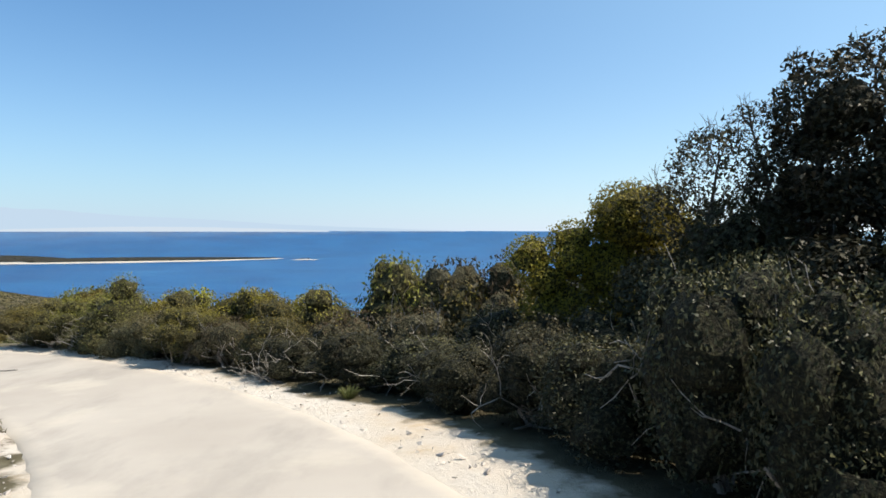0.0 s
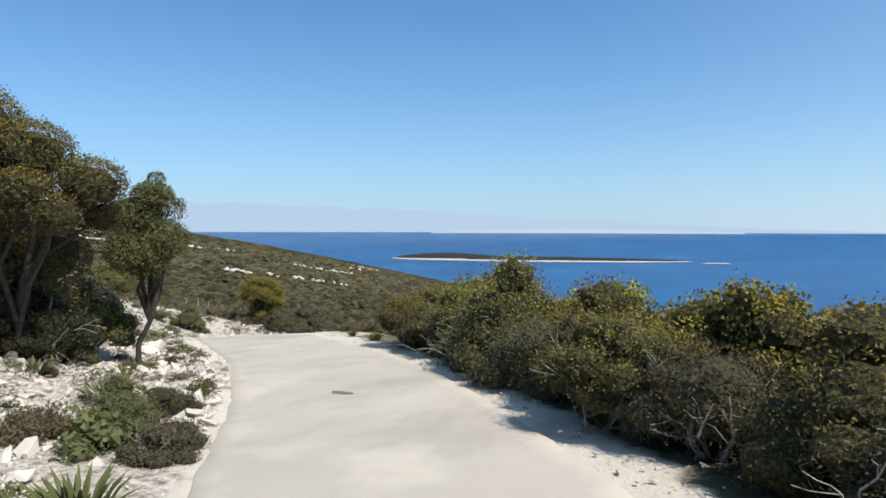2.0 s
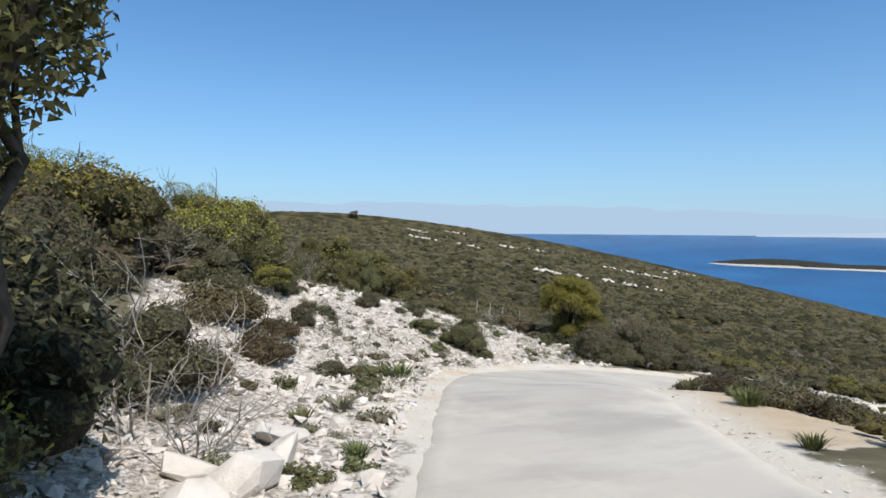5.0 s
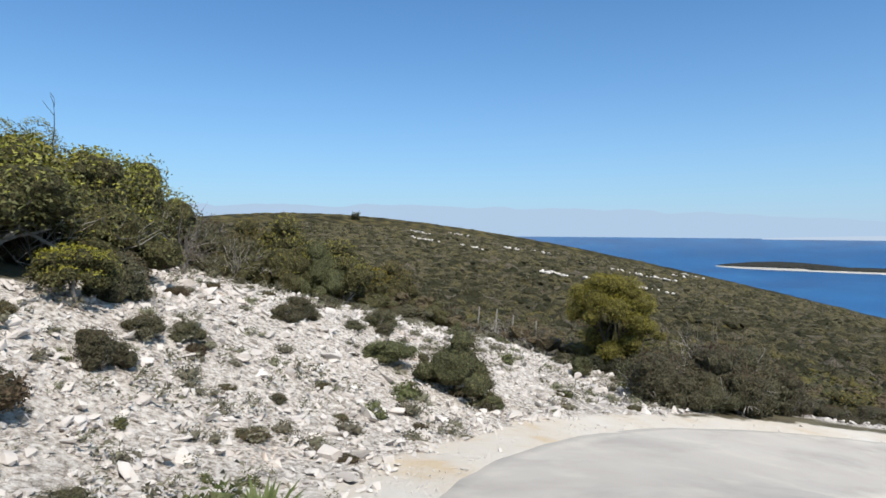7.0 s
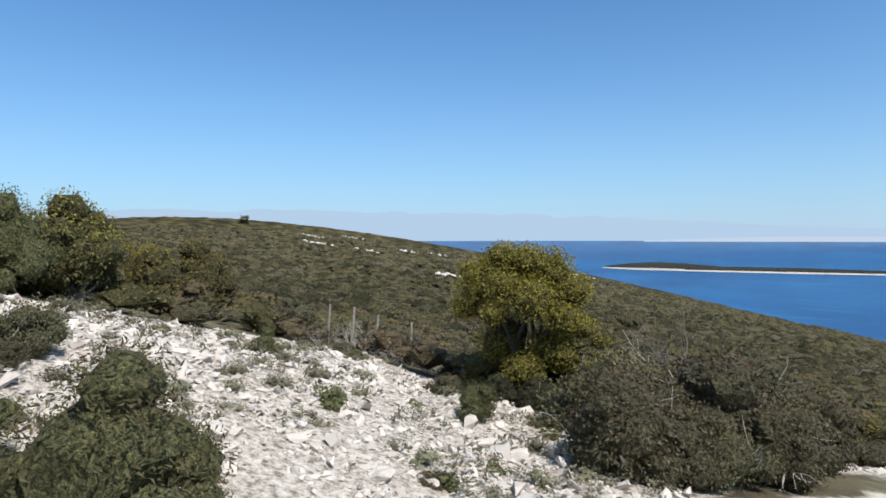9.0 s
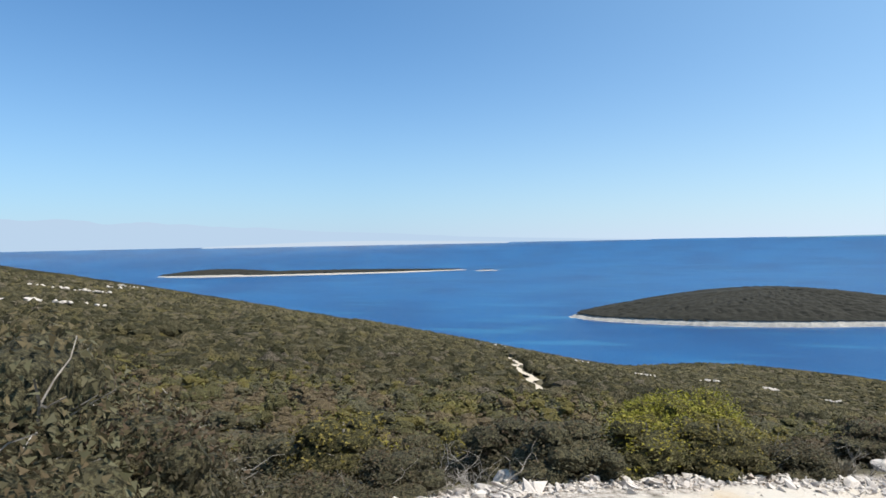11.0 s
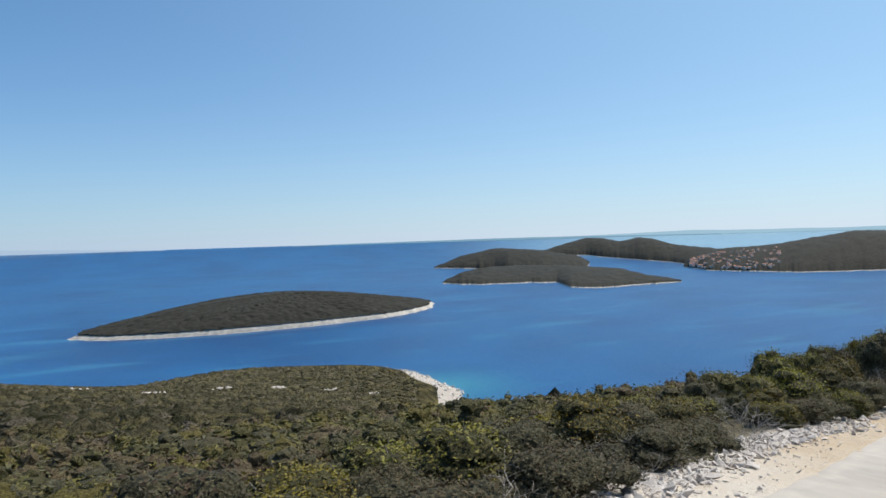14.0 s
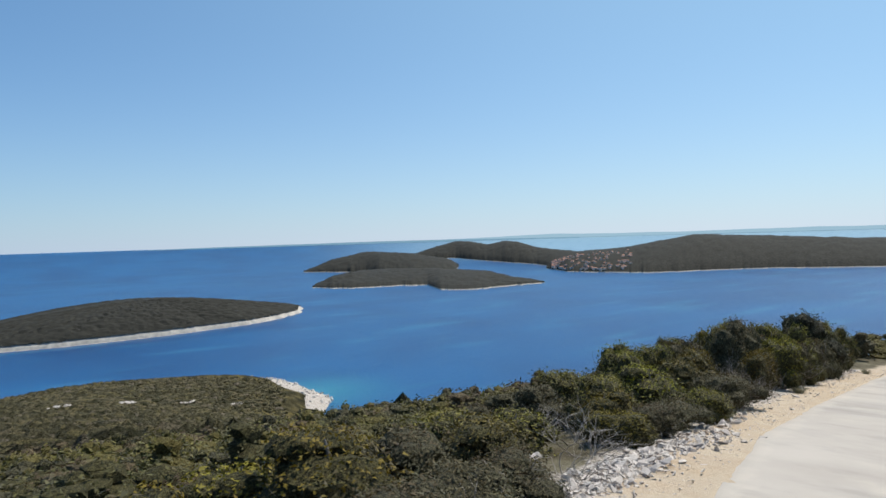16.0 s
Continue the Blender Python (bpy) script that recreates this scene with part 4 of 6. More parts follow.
def make_tuft(seed, leaf, size, label, count=90, broad=0.035):
    """A low tuft of upright blades or herb stems."""
    rng = np.random.default_rng(seed)
    n = count
    a, q = rng.uniform(0, 2 * np.pi, n), rng.random(n) ** 0.7
    foot = np.stack([np.cos(a) * q * 0.3, np.sin(a) * q * 0.3, np.full(n, -0.03)], 1) * size
    lean = np.stack([np.cos(a) * (0.3 + q), np.sin(a) * (0.3 + q), rng.uniform(0.7, 1.5, n)], 1) * size * 0.5
    wide = np.stack([-np.sin(a), np.cos(a), 0 * a], 1) * size * broad
    mid = foot + lean * 0.55 + (0, 0, 0.06 * size)
    v = np.stack([foot - wide, foot + wide, mid + wide, mid - wide, foot + lean * (1, 1, 0.9)], 1).reshape(-1, 3)
    k = np.arange(n)[:, None] * 5
    return mesh_object("grass_tuft", v, [k + [0, 1, 2, 3], k + [3, 2, 4]], [leaf])


def put(master, x, y, turn=0.0, scale=1.0, sz=None, drop=0.05, used={}):
    """Stand a copy of a plant on the ground; the first copy is the plant itself."""
    m = pose(x, y, float(land(np.array([x]), np.array([y]))[0]) - drop, 0, 0, turn) @ Matrix.Diagonal((scale, scale, sz or scale, 1))
    if master.name not in used:
        used[master.name] = True
        master.matrix_basis = m
        return master
    made = copy_thing(master, Matrix.Identity(4))
    made.matrix_basis = m
    return made


# ---- plants, kind by kind ----
KINDS = {  # label, category, group, leaves, shoots, seed, width, height, share of shoots, dead twigs, lobes
    "oak": ("shrub", "dense dark evergreen oak shrub", "shrub", "dark shrubs", OAK, OAK_TOP, 21, 2.1, 1.75, 0.62, 5, 13),
    # shade is put into this kind's near-black leaf colour
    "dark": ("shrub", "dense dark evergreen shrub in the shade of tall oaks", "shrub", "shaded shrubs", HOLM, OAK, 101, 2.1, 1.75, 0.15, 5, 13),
    "mixed": ("shrub", "dull grey-green shrub with russet tips", "shrub", "grey-green shrubs", OLIVE, RUSSET, 31, 2.1, 1.5, 0.4, 7, 13),
    "broom": ("shrub", "rounded shrub with bright yellow-green new growth", "shrub", "yellow-green shrubs", OAK, BROOM, 41, 2.0, 1.7, 0.75, 2, 13),
    "russet": ("shrub", "low brown-leaved shrub on white rubble", "shrub", "brown shrubs", RUSSET, OLIVE, 51, 1.5, 0.8, 0.35, 5, 9),
    "juniper": ("juniper", "bushy green juniper on white limestone rubble", "shrub", "junipers", JUNIPER, GRASS, 61, 1.7, 1.5, 0.2, 0, 11),
    "herb": ("herb_cushion", "grey dry cushion of herbs among white stones", "herb", "herb cushions", HERB, OLIVE, 71, 0.8, 0.4, 0.3, 0, 6),
    "green": ("herb_cushion", "small green cushion plant among white stones", "herb", "green cushions", JUNIPER, GRASS, 76, 0.8, 0.45, 0.35, 0, 6),
}


def build_shrubs():
    """Each kind of plant, finely leaved for the roadside and more simply for farther off."""
    S = {}
    for kind, (name, label, cat, group, leaf, shoots, seed, w, h, share, dead, n) in KINDS.items():
        slim = 0.35 if kind in ("juniper", "herb") else 0.62
        if kind in ("herb", "green"):
            S[kind] = [make_shrub(name, label, cat, group, leaf, shoots, seed + k, w, h, 520, 0.068, slim, n, 0, 0, share, 0.6, None, leaf) for k in range(2)]
            continue
        for tier, leaves, size in (("_near", 22000, 0.034), ("", 10500, 0.050), ("_mid", 6500, 0.058), ("_far", 2600, 0.085)):
            if tier == "_near" and kind not in ("oak", "dark", "mixed", "broom"):
                continue
            k0 = {"_near": 0, "": 0, "_mid": 3, "_far": 6}[tier]
            S[kind + tier] = [make_shrub(name, label, cat, group, leaf, shoots, seed + k0 + k, w, h, leaves, size, slim, n, 1 if kind == "juniper" else 4 if tier in ("", "_near") else 1, dead // 2 + 1 if tier in ("", "_near") and dead else 1 if tier == "_mid" and dead else 0, share,
                                         wood=DEADWOOD if dead and tier != "_far" else None, dome=k == 1 and kind in ("oak", "broom")) for k in range(2)]
    S["dead"] = [make_dead_bush(81 + k, 1.6) for k in range(2)]
    return S


def place_plants(S):
    rng = np.random.default_rng(7)

    def s(kind, x, y, scale=1.0, sz=None, tier=None):
        away = np.min(np.hypot(x - ROAD[:, 0], y - ROAD[:, 1]))
        if tier is not None and kind + tier in S:
            kind = kind + tier
        elif kind + "_far" in S and away > 4.0 and min(scale, sz or scale) > 0.5:
            kind = kind + ("" if kind == "mixed" and x < -31 and 32 < y < 38.5 or -48 < x < -30 and 17 < y < 33 and scale > 0.8 else "_mid" if away < 14 else "_far")
        pick = rng.integers(len(S[kind]))
        m = S[kind][0 if y > 24 and kind[:3] in ("oak", "bro") else pick]
        put(m, x, y, rng.uniform(0, 360), scale, sz)

    # tall trees on the seaward side where the road begins
    t1 = make_tree("dark evergreen oak with several trunks above the bank", 91, 3.6, 5.2, 36000, 0.068, OAK, OAK_TOP)
    holm = make_grown_tree("tall dark holm oak with open upper crown beside the road", 111, [(-0.06, 0.39, 4.59, 0.81, 1.0), (0.60, 0.36, 3.57, 1.10, 1.0), (-0.44, 0.45, 3.57, 0.74, 1.0), (0.38, 0.41, 5.18, 0.51, 0.5), (-0.66, -0.60, 2.06, 0.99, 1.0), (-1.12, -2.03, 1.33, 0.70, 1.0), (1.04, 0.38, 4.16, 1.03, 1.0), (1.10, -0.18, 2.50, 1.18, 1.0), (-0.65, 0.40, 5.18, 0.19, 0.4), (-0.26, 0.67, 4.19, 0.53, 1.0)], 44000, 0.072, HOLM, OLIVE, 0.1, ((0.2, 0.2), (-0.5, -0.5), (0.7, 0.6)), twigs=2, core=0.55)
    put(holm, 5.2, 8.2, 0)
    thin = make_grown_tree("dark holm oak with dying, twiggy top beside the road", 112, [(0.13, 0.46, 3.68, 0.62, 0.5), (-0.31, 0.73, 3.07, 0.52, 0.4), (0.37, 0.42, 2.60, 0.78, 1.0), (0.22, -0.11, 1.65, 0.88, 1.0), (-0.43, 0.79, 1.85, 0.73, 1.0), (0.60, 0.48, 4.23, 0.39, 0.3), (0.04, -1.13, 1.14, 0.65, 1.0), (-0.62, -0.63, 1.16, 0.62, 1.0)], 30000, 0.06, HOLM, OLIVE, 0.1, ((0, 0), (0.3, -0.4)), twigs=6, core=0.6)
    put(thin, 3.6, 8.6, 0)
    for x, y, turn, k in ((7.6, 6.6, 140, 0.95), (6.6, 11.4, 60, 0.85), (8.8, 9.4, 220, 1.0), (6.9, 4.0, 300, 0.95)):
        put(holm, x, y, turn, k)
    domed = make_grown_tree("small tree of rounded yellow-green domes on dark stems", 113, [(0.73, 0.03, 3.35, 0.47, 1.0), (-0.00, 0.01, 2.99, 0.45, 1.0), (-0.74, -0.00, 2.72, 0.45, 1.0), (-0.11, -0.30, 2.64, 0.37, 1.0), (1.15, 0.12, 3.04, 0.56, 1.0), (-0.52, -0.21, 2.36, 0.42, 1.0), (0.66, 0.10, 2.49, 0.76, 1.0), (-0.13, 0.07, 1.80, 0.76, 1.0), (0.96, 0.08, 1.75, 0.88, 1.0), (1.41, 0.33, 3.34, 0.51, 1.0)], 30000, 0.045, BROOM, BROOM, 0.85, ((0, 0), (0.6, 0.1)), shell=(0.82, 0.22))
    put(domed, 2.2, 11.3, 0)
    put(domed, 4.4, 11.8, 200, 1.15)
    # evergreen trees that lean out over the bank on the other side
    lean = make_grown_tree("leaning evergreen tree with rounded olive-green lobes over dark limbs", 114, [(-1.00, -0.49, 4.38, 0.86, 1.0), (0.11, 0.05, 3.83, 0.67, 1.0), (0.92, 0.58, 3.32, 0.57, 1.0), (1.04, -0.46, 3.17, 0.43, 1.0), (1.35, -0.16, 2.84, 0.36, 1.0), (0.50, 0.99, 2.83, 0.39, 1.0), (-0.23, 0.48, 2.13, 0.64, 1.0), (-1.40, -0.21, 3.77, 0.82, 1.0), (-0.46, -0.03, 2.51, 0.62, 1.0)], 46000, 0.043, OAK, OAK_TOP, 0.78, ((0, 0), (-0.5, 0.4), (0.3, -0.3)), shell=(0.8, 0.25))
    put(lean, -15.2, 12.7, 0, drop=0.45)
    broad = make_grown_tree("broad evergreen tree with rounded olive-green lobes above white rubble", 115, [(-1.91, 0.22, 3.63, 1.22, 1.0), (-1.27, -0.06, 2.13, 0.91, 1.0), (0.38, 0.79, 2.10, 0.53, 1.0), (-0.26, 1.24, 1.22, 0.58, 1.0), (-0.34, 0.50, 2.85, 0.81, 1.0), (-2.33, 0.69, 4.54, 0.95, 1.0), (-1.02, 0.46, 1.37, 0.78, 1.0)], 46000, 0.043, OAK, OAK_TOP, 0.78, ((0, 0), (-0.6, 0.2), (0.4, 0.3)), shell=(0.8, 0.25))
    put(broad, -15.6, 11.2, 0, drop=0.5)
    put(broad, -18.4, 12.0, 40, 0.95, 0.85)
    # near-black shrubs fill the hollow under the crowns, painting its deep shade
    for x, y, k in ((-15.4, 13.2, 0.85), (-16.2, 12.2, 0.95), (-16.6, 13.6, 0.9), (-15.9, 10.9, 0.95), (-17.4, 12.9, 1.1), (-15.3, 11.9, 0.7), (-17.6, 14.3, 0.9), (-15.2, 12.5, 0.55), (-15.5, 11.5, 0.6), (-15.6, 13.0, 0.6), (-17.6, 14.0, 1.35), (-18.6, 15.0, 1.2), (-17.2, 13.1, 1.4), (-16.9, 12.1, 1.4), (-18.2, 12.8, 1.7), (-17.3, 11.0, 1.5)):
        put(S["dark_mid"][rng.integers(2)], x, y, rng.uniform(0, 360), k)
    small = make_grown_tree("small dark evergreen oak on a bare trunk beside the rubble", 93, [(0.39, 0.11, 3.48, 0.40, 1.0), (0.19, -0.15, 3.07, 0.46, 1.0), (0.52, 0.41, 3.27, 0.30, 0.6), (0.52, 0.23, 2.65, 0.48, 1.0), (0.34, -0.30, 2.40, 0.49, 1.0), (0.67, 0.56, 2.72, 0.18, 0.5), (0.37, 0.03, 2.15, 0.37, 1.0), (-0.28, 0.24, 3.15, 0.44, 1.0), (0.34, 0.23, 3.87, 0.18, 0.5)], 26000, 0.045, OAK, GRASS, 0.35, ((0, 0),), twigs=2, core=0.6)
    put(small, -16.1, 15.15, 0)
    put(S["dark_mid"][0], 9.6, 58.7, 0, 1.5, 1.9)
    put(S["oak_mid"][0], 11.6, 59.4, 0, 1.5, 1.6)
    put(t1, -30.6, 14.4, 75, 0.7, 0.5)
    put(t1, -38.2, 19.2, 175, 0.6, 0.58)
    put(t1, -525, 208, 0, 2.2, 1.5)
    put(t1, -27.4, 13.4, 10, 0.65, 0.6)
    for x, y, k in ((-15.0, 11.4, 0.5), (-15.6, 13.6, 0.45), (-16.9, 14.7, 0.8), (-13.6, 9.2, 0.6), (-18.2, 13.4, 0.8), (-17.3, 14.2, 0.9)):
        s("oak", x, y, k)
    # hedge along the seaward edge of the first stretch
    left = np.stack([-ROAD_DIR[:, 1], ROAD_DIR[:, 0]], 1)
    at = 0.0
    for k in np.where((ROAD[:, 1] > 2) & (ROAD[:, 1] < 21.2) & (ROAD[:, 0] > -14.8))[0]:
        if ROAD_S[k] < at:
            continue
        at = ROAD_S[k] + rng.uniform(0.95, 1.3)
        for row, off in enumerate((1.55, 2.9, 4.5)):
            p = ROAD[k, :2] - left[k] * (ROAD_W[k] + off + rng.uniform(-0.2, 0.3) + (0.45 if ROAD[k, 1] < 9 else -0.12 if ROAD[k, 1] < 12.5 else -0.4))
            y = ROAD[k, 1]
            kind = "oak" if rng.random() < 0.62 else ("mixed" if rng.random() < 0.6 else "broom")
            # first stretch: shrubs that carry shade in their leaf colour
            if y < 10.5:
                kind = "dark" if kind != "mixed" or y < 8.5 else "mixed"
            if y > 12.5 and rng.random() < 0.62:
                kind = "broom" if row else "oak"
            size = rng.uniform(0.85, 1.1) * (1.0 if row else 0.92 if y < 12.5 else 1.06)
            high = size * (1.0 + (-0.15, 0.0, 0.2)[row] * math.exp(-(((y - 10.0) / 2.6) ** 2)) if y > 5 else 1.5) * (1 + 0.08 * row) * rng.uniform(0.8, 1.15) * (1.12 if y > 15 else 1.05 if y > 12.2 else 1.0) * (0.86 if y > 12.5 and row == 0 else 1.0)
            s(kind, p[0], p[1], size * (1.1 if row else 1.0), high, ("_near", "", "_far")[row])
            if row < 2 and y > 8.5 and rng.random() < (0.42 if y < 12 else 0.22):
                q = p + left[k] * (0.45 - 0.5 * row)
                s("dead", q[0], q[1], rng.uniform(0.7, 1.05), rng.uniform(0.75, 1.1) * (1 + 0.35 * row) * (1.25 if y < 12 else 1.0))
    put(S["mixed_mid"][0], 0.1, 14.2, 40, 1.35, 2.05)
    put(S["oak_mid"][0], -1.0, 14.6, 80, 1.25, 1.95)
    put(S["mixed_mid"][1], 1.2, 13.5, 140, 1.3, 2.1)
    for x, y, turn in ((0.65, 13.6, 20), (-0.45, 14.2, 200), (1.8, 12.9, 310)):
        put(S["oak_mid"][0], x, y, turn, 1.3, 1.6)
    for x, y, k in ((1.4, 11.6, 1.2), (0.2, 13.0, 1.0), (2.6, 10.4, 1.1), (-6.6, 16.6, 0.9), (-3.4, 14.2, 0.9)):
        s("dead", x, y, k, k * 1.25)
    # thicket above the rubble bank
    for x, y, kind, k in ((-33.5, 18.8, "oak", 1.6), (-35.5, 20.6, "oak", 1.55), (-37.4, 19.4, "oak", 1.7), (-43.6, 24.8, "mixed", 1.2), (-34.4, 21.0, "russet", 1.3),
                          (-42.4, 26.2, "oak", 1.25), (-44.6, 23.4, "mixed", 1.4), (-41.9, 27.2, "juniper", 1.2), (-42.4, 28.2, "oak", 1.25), (-44.2, 30.0, "broom", 1.1),
                          (-43.8, 26.2, "oak", 1.3), (-46.2, 31.8, "oak", 1.2), (-47.4, 29.4, "oak", 1.3), (-31.0, 17.2, "mixed", 1.5), (-28.6, 15.8, "oak", 1.5),
                          (-26.0, 14.8, "oak", 1.5), (-23.4, 15.2, "mixed", 1.15), (-30.2, 15.0, "oak", 1.5), (-33.2, 16.2, "oak", 1.7), (-25.2, 12.6, "oak", 1.4),
                          (-36.0, 16.8, "oak", 1.8), (-39.5, 20.8, "oak", 1.6), (-42.0, 22.0, "oak", 1.6), (-28.0, 12.0, "oak", 1.7), (-21.6, 16.4, "mixed", 0.85), (-22.6, 17.2, "russet", 0.9),
                          (-42.9, 22.3, "russet", 1.7), (-44.3, 22.0, "mixed", 1.3), (-45.9, 22.8, "russet", 1.9), (-43.6, 20.9, "russet", 2.0), (-46.6, 24.3, "mixed", 1.3), (-45.2, 25.6, "oak", 1.2), (-47.6, 25.9, "russet", 1.9), (-41.4, 20.9, "russet", 1.8), (-48.6, 27.6, "oak", 1.3), (-45.6, 33.8, "mixed", 0.8), (-44.2, 34.6, "russet", 0.9), (-42.2, 36.4, "mixed", 0.7), (-40.6, 37.0, "mixed", 0.75), (-39.2, 37.8, "oak", 0.9)):
        s(kind, x, y, k, k * rng.uniform(0.9, 1.15) * (1.06 if x < -38 and y < 32 else 0.88 if x < -30 and y < 24 else 1.0))
    for x, y, k in ((-42.0, 22.0, 1.5), (-43.4, 22.6, 1.4), (-44.8, 23.0, 1.5), (-42.6, 21.2, 1.7), (-46.0, 23.6, 1.5), (-32.8, 18.4, 1.5), (-34.8, 19.6, 1.4), (-21.0, 15.8, 1.6), (-21.9, 16.7, 1.3), (-20.2, 16.3, 1.3), (-19.6, 16.6, 1.0), (-42.3, 24.4, 1.3), (-35.9, 37.9, 1.9), (-35.0, 38.9, 1.7), (-43.4, 34.4, 0.9), (-41.4, 35.6, 0.8), (-29.6, 17.0, 1.3), (-44.9, 35.6, 0.9), (-42.6, 34.9, 0.9), (-40.4, 36.0, 0.9), (-39.4, 36.6, 0.9), (-43.6, 35.9, 1.0), (-41.0, 36.8, 1.0), (-35.0, 37.6, 1.2), (-33.9, 39.2, 1.2)):
        s("dead", x, y, k)
    # the bend: juniper, round-headed tree, low spreading shrubs
    put(S["juniper"][0], -32.4, 27.1, 40, 1.02, 1.02)
    put(S["juniper"][1], -33.4, 26.1, 10, 0.78, 0.48)
    put(S["juniper"][1], -31.7, 27.5, 200, 0.42, 0.32)
    round_tree = make_grown_tree("wide-crowned yellow-green tree over a dark hollow by the bend", 95, [(-0.32, -0.42, 3.08, 0.39, 1.0), (-0.08, -0.02, 2.96, 0.48, 1.0), (0.18, 0.40, 2.84, 0.53, 1.0), (0.52, 0.62, 2.39, 0.49, 1.0), (-0.84, -0.78, 2.73, 0.35, 1.0), (-0.36, -0.58, 2.54, 0.54, 1.0), (-0.97, -0.88, 2.03, 0.33, 1.0), (-0.17, -0.82, 1.95, 0.30, 1.0), (0.39, -0.32, 2.27, 0.53, 1.0), (0.84, 0.10, 1.88, 0.37, 1.0), (0.87, 0.61, 1.67, 0.33, 1.0), (1.17, 0.80, 1.42, 0.22, 1.0), (-1.22, 0.41, 2.72, 0.62, 1.0), (-0.72, 0.87, 2.45, 0.67, 1.0), (-1.54, -0.05, 2.30, 0.52, 1.0), (-0.12, 1.03, 1.92, 0.48, 1.0), (-0.6, -0.3, 1.25, 0.46, 1.0), (0.5, 0.3, 1.15, 0.48, 1.0), (0.0, 0.65, 1.3, 0.5, 1.0), (-1.0, 0.35, 1.4, 0.46, 1.0), (0.2, -0.35, 0.85, 0.44, 1.0), (-0.3, 0.3, 0.7, 0.5, 1.0), (0.9, 0.75, 0.9, 0.4, 1.0)], 34000, 0.046, OAK_TOP, BROOM, 0.25, ((0, 0), (-0.3, 0.2), (0.25, 0.3), (-0.4, -0.2)), "", "round_tree", shell=(0.7, 0.36))
    put(round_tree, -37.0, 35.7, 0)
    # dark-leaved fillers below the round crown stand in for the hollow's shade
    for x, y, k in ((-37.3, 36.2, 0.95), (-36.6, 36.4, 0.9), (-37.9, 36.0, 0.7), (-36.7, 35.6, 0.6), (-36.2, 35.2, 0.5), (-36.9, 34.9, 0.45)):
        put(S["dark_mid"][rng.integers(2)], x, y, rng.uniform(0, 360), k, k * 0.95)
    bare = [make_bare_tree(131 + k, 2.6) for k in range(2)]
    for n, (x, y, turn, k) in enumerate(((-35.6, 37.3, 10, 1.15), (-34.9, 38.0, 150, 1.0), (-34.2, 38.6, 60, 0.8), (-41.2, 22.0, 80, 0.85), (-40.6, 22.9, 200, 0.7), (-38.9, 22.6, 0, 0.75), (-38.0, 21.9, 120, 0.6), (-29.0, 16.6, 40, 0.9), (-27.6, 15.9, 90, 0.85), (-43.2, 35.4, 0, 0.55), (-42.4, 35.9, 70, 0.5), (-41.6, 36.3, 200, 0.55), (-40.2, 36.9, 300, 0.5))):
        put(bare[n % 2], x, y, turn, k)
    s("broom", -35.4, 36.9, 0.7)
    s("oak", -37.6, 37.6, 1.0)
    put(S["juniper"][1], -35.1, 32.7, 70, 0.48, 0.55)
    put(S["juniper"][0], -39.3, 31.0, 70, 0.4, 0.42)
    for x, y, k, h in ((-33.0, 33.9, 0.85, 0.9), (-32.7, 35.1, 1.05, 1.05), (-33.0, 36.6, 1.1, 1.1), (-33.7, 38.2, 1.0, 1.0), (-32.2, 36.0, 0.8, 0.85), (-35.0, 39.7, 1.0, 1.0), (-32.8, 37.6, 0.8, 0.8), (-34.2, 34.9, 0.95, 1.0), (-34.4, 37.0, 1.0, 1.05), (-31.8, 35.3, 0.6, 0.7), (-32.1, 37.4, 0.75, 0.8), (-31.9, 34.2, 0.5, 0.6), (-32.7, 33.2, 0.85, 0.8)):
        s("mixed", x, y, k * 1.2, h * 1.27)
    # low plants on the inner side of the bend
    for x, y, k in ((-24.0, 28.9, 0.8), (-23.4, 28.4, 0.9), (-22.7, 28.1, 1.0), (-23.2, 28.9, 0.9), (-21.8, 27.5, 0.7), (-20.8, 28.2, 0.75), (-19.6, 27.4, 0.7), (-18.4, 27.6, 0.75), (-17.2, 27.0, 0.7), (-20.2, 29.8, 0.8), (-18.2, 29.8, 0.9), (-16.0, 28.2, 0.9), (-15.4, 26.4, 1.0), (-20.9, 26.9, 0.8), (-19.9, 26.3, 0.85), (-18.9, 25.9, 0.8), (-21.6, 28.6, 0.9)):
        s("russet", x, y, k, k * 0.85)
    for x, y in ((-21.2, 26.6), (-19.9, 26.3), (-18.6, 26.0), (-17.2, 25.5)):
        s("green", x, y, 0.8)
    # cushions and brush on the rubble bank
    n = 0
    while n < 390:
        x, y = rng.uniform(-44, -7), rng.uniform(7.5, 36)
        if not inside(RUBBLE, np.array([x]), np.array([y]))[0] or edge_distance(RUBBLE, np.array([x]), np.array([y]))[0] < 0.3:
            continue
        n += 1
        q = rng.random()
        early = x > -20
        kind = "herb" if q < (0.55 if early else 0.78) else "green" if q < 0.85 else "russet" if q < 0.95 else "mixed"
        k = rng.uniform(0.3, 0.9) * (0.5 if kind in ("russet", "mixed") else 1.0)
        s(kind, x, y, k, k * rng.uniform(0.6, 1.0))
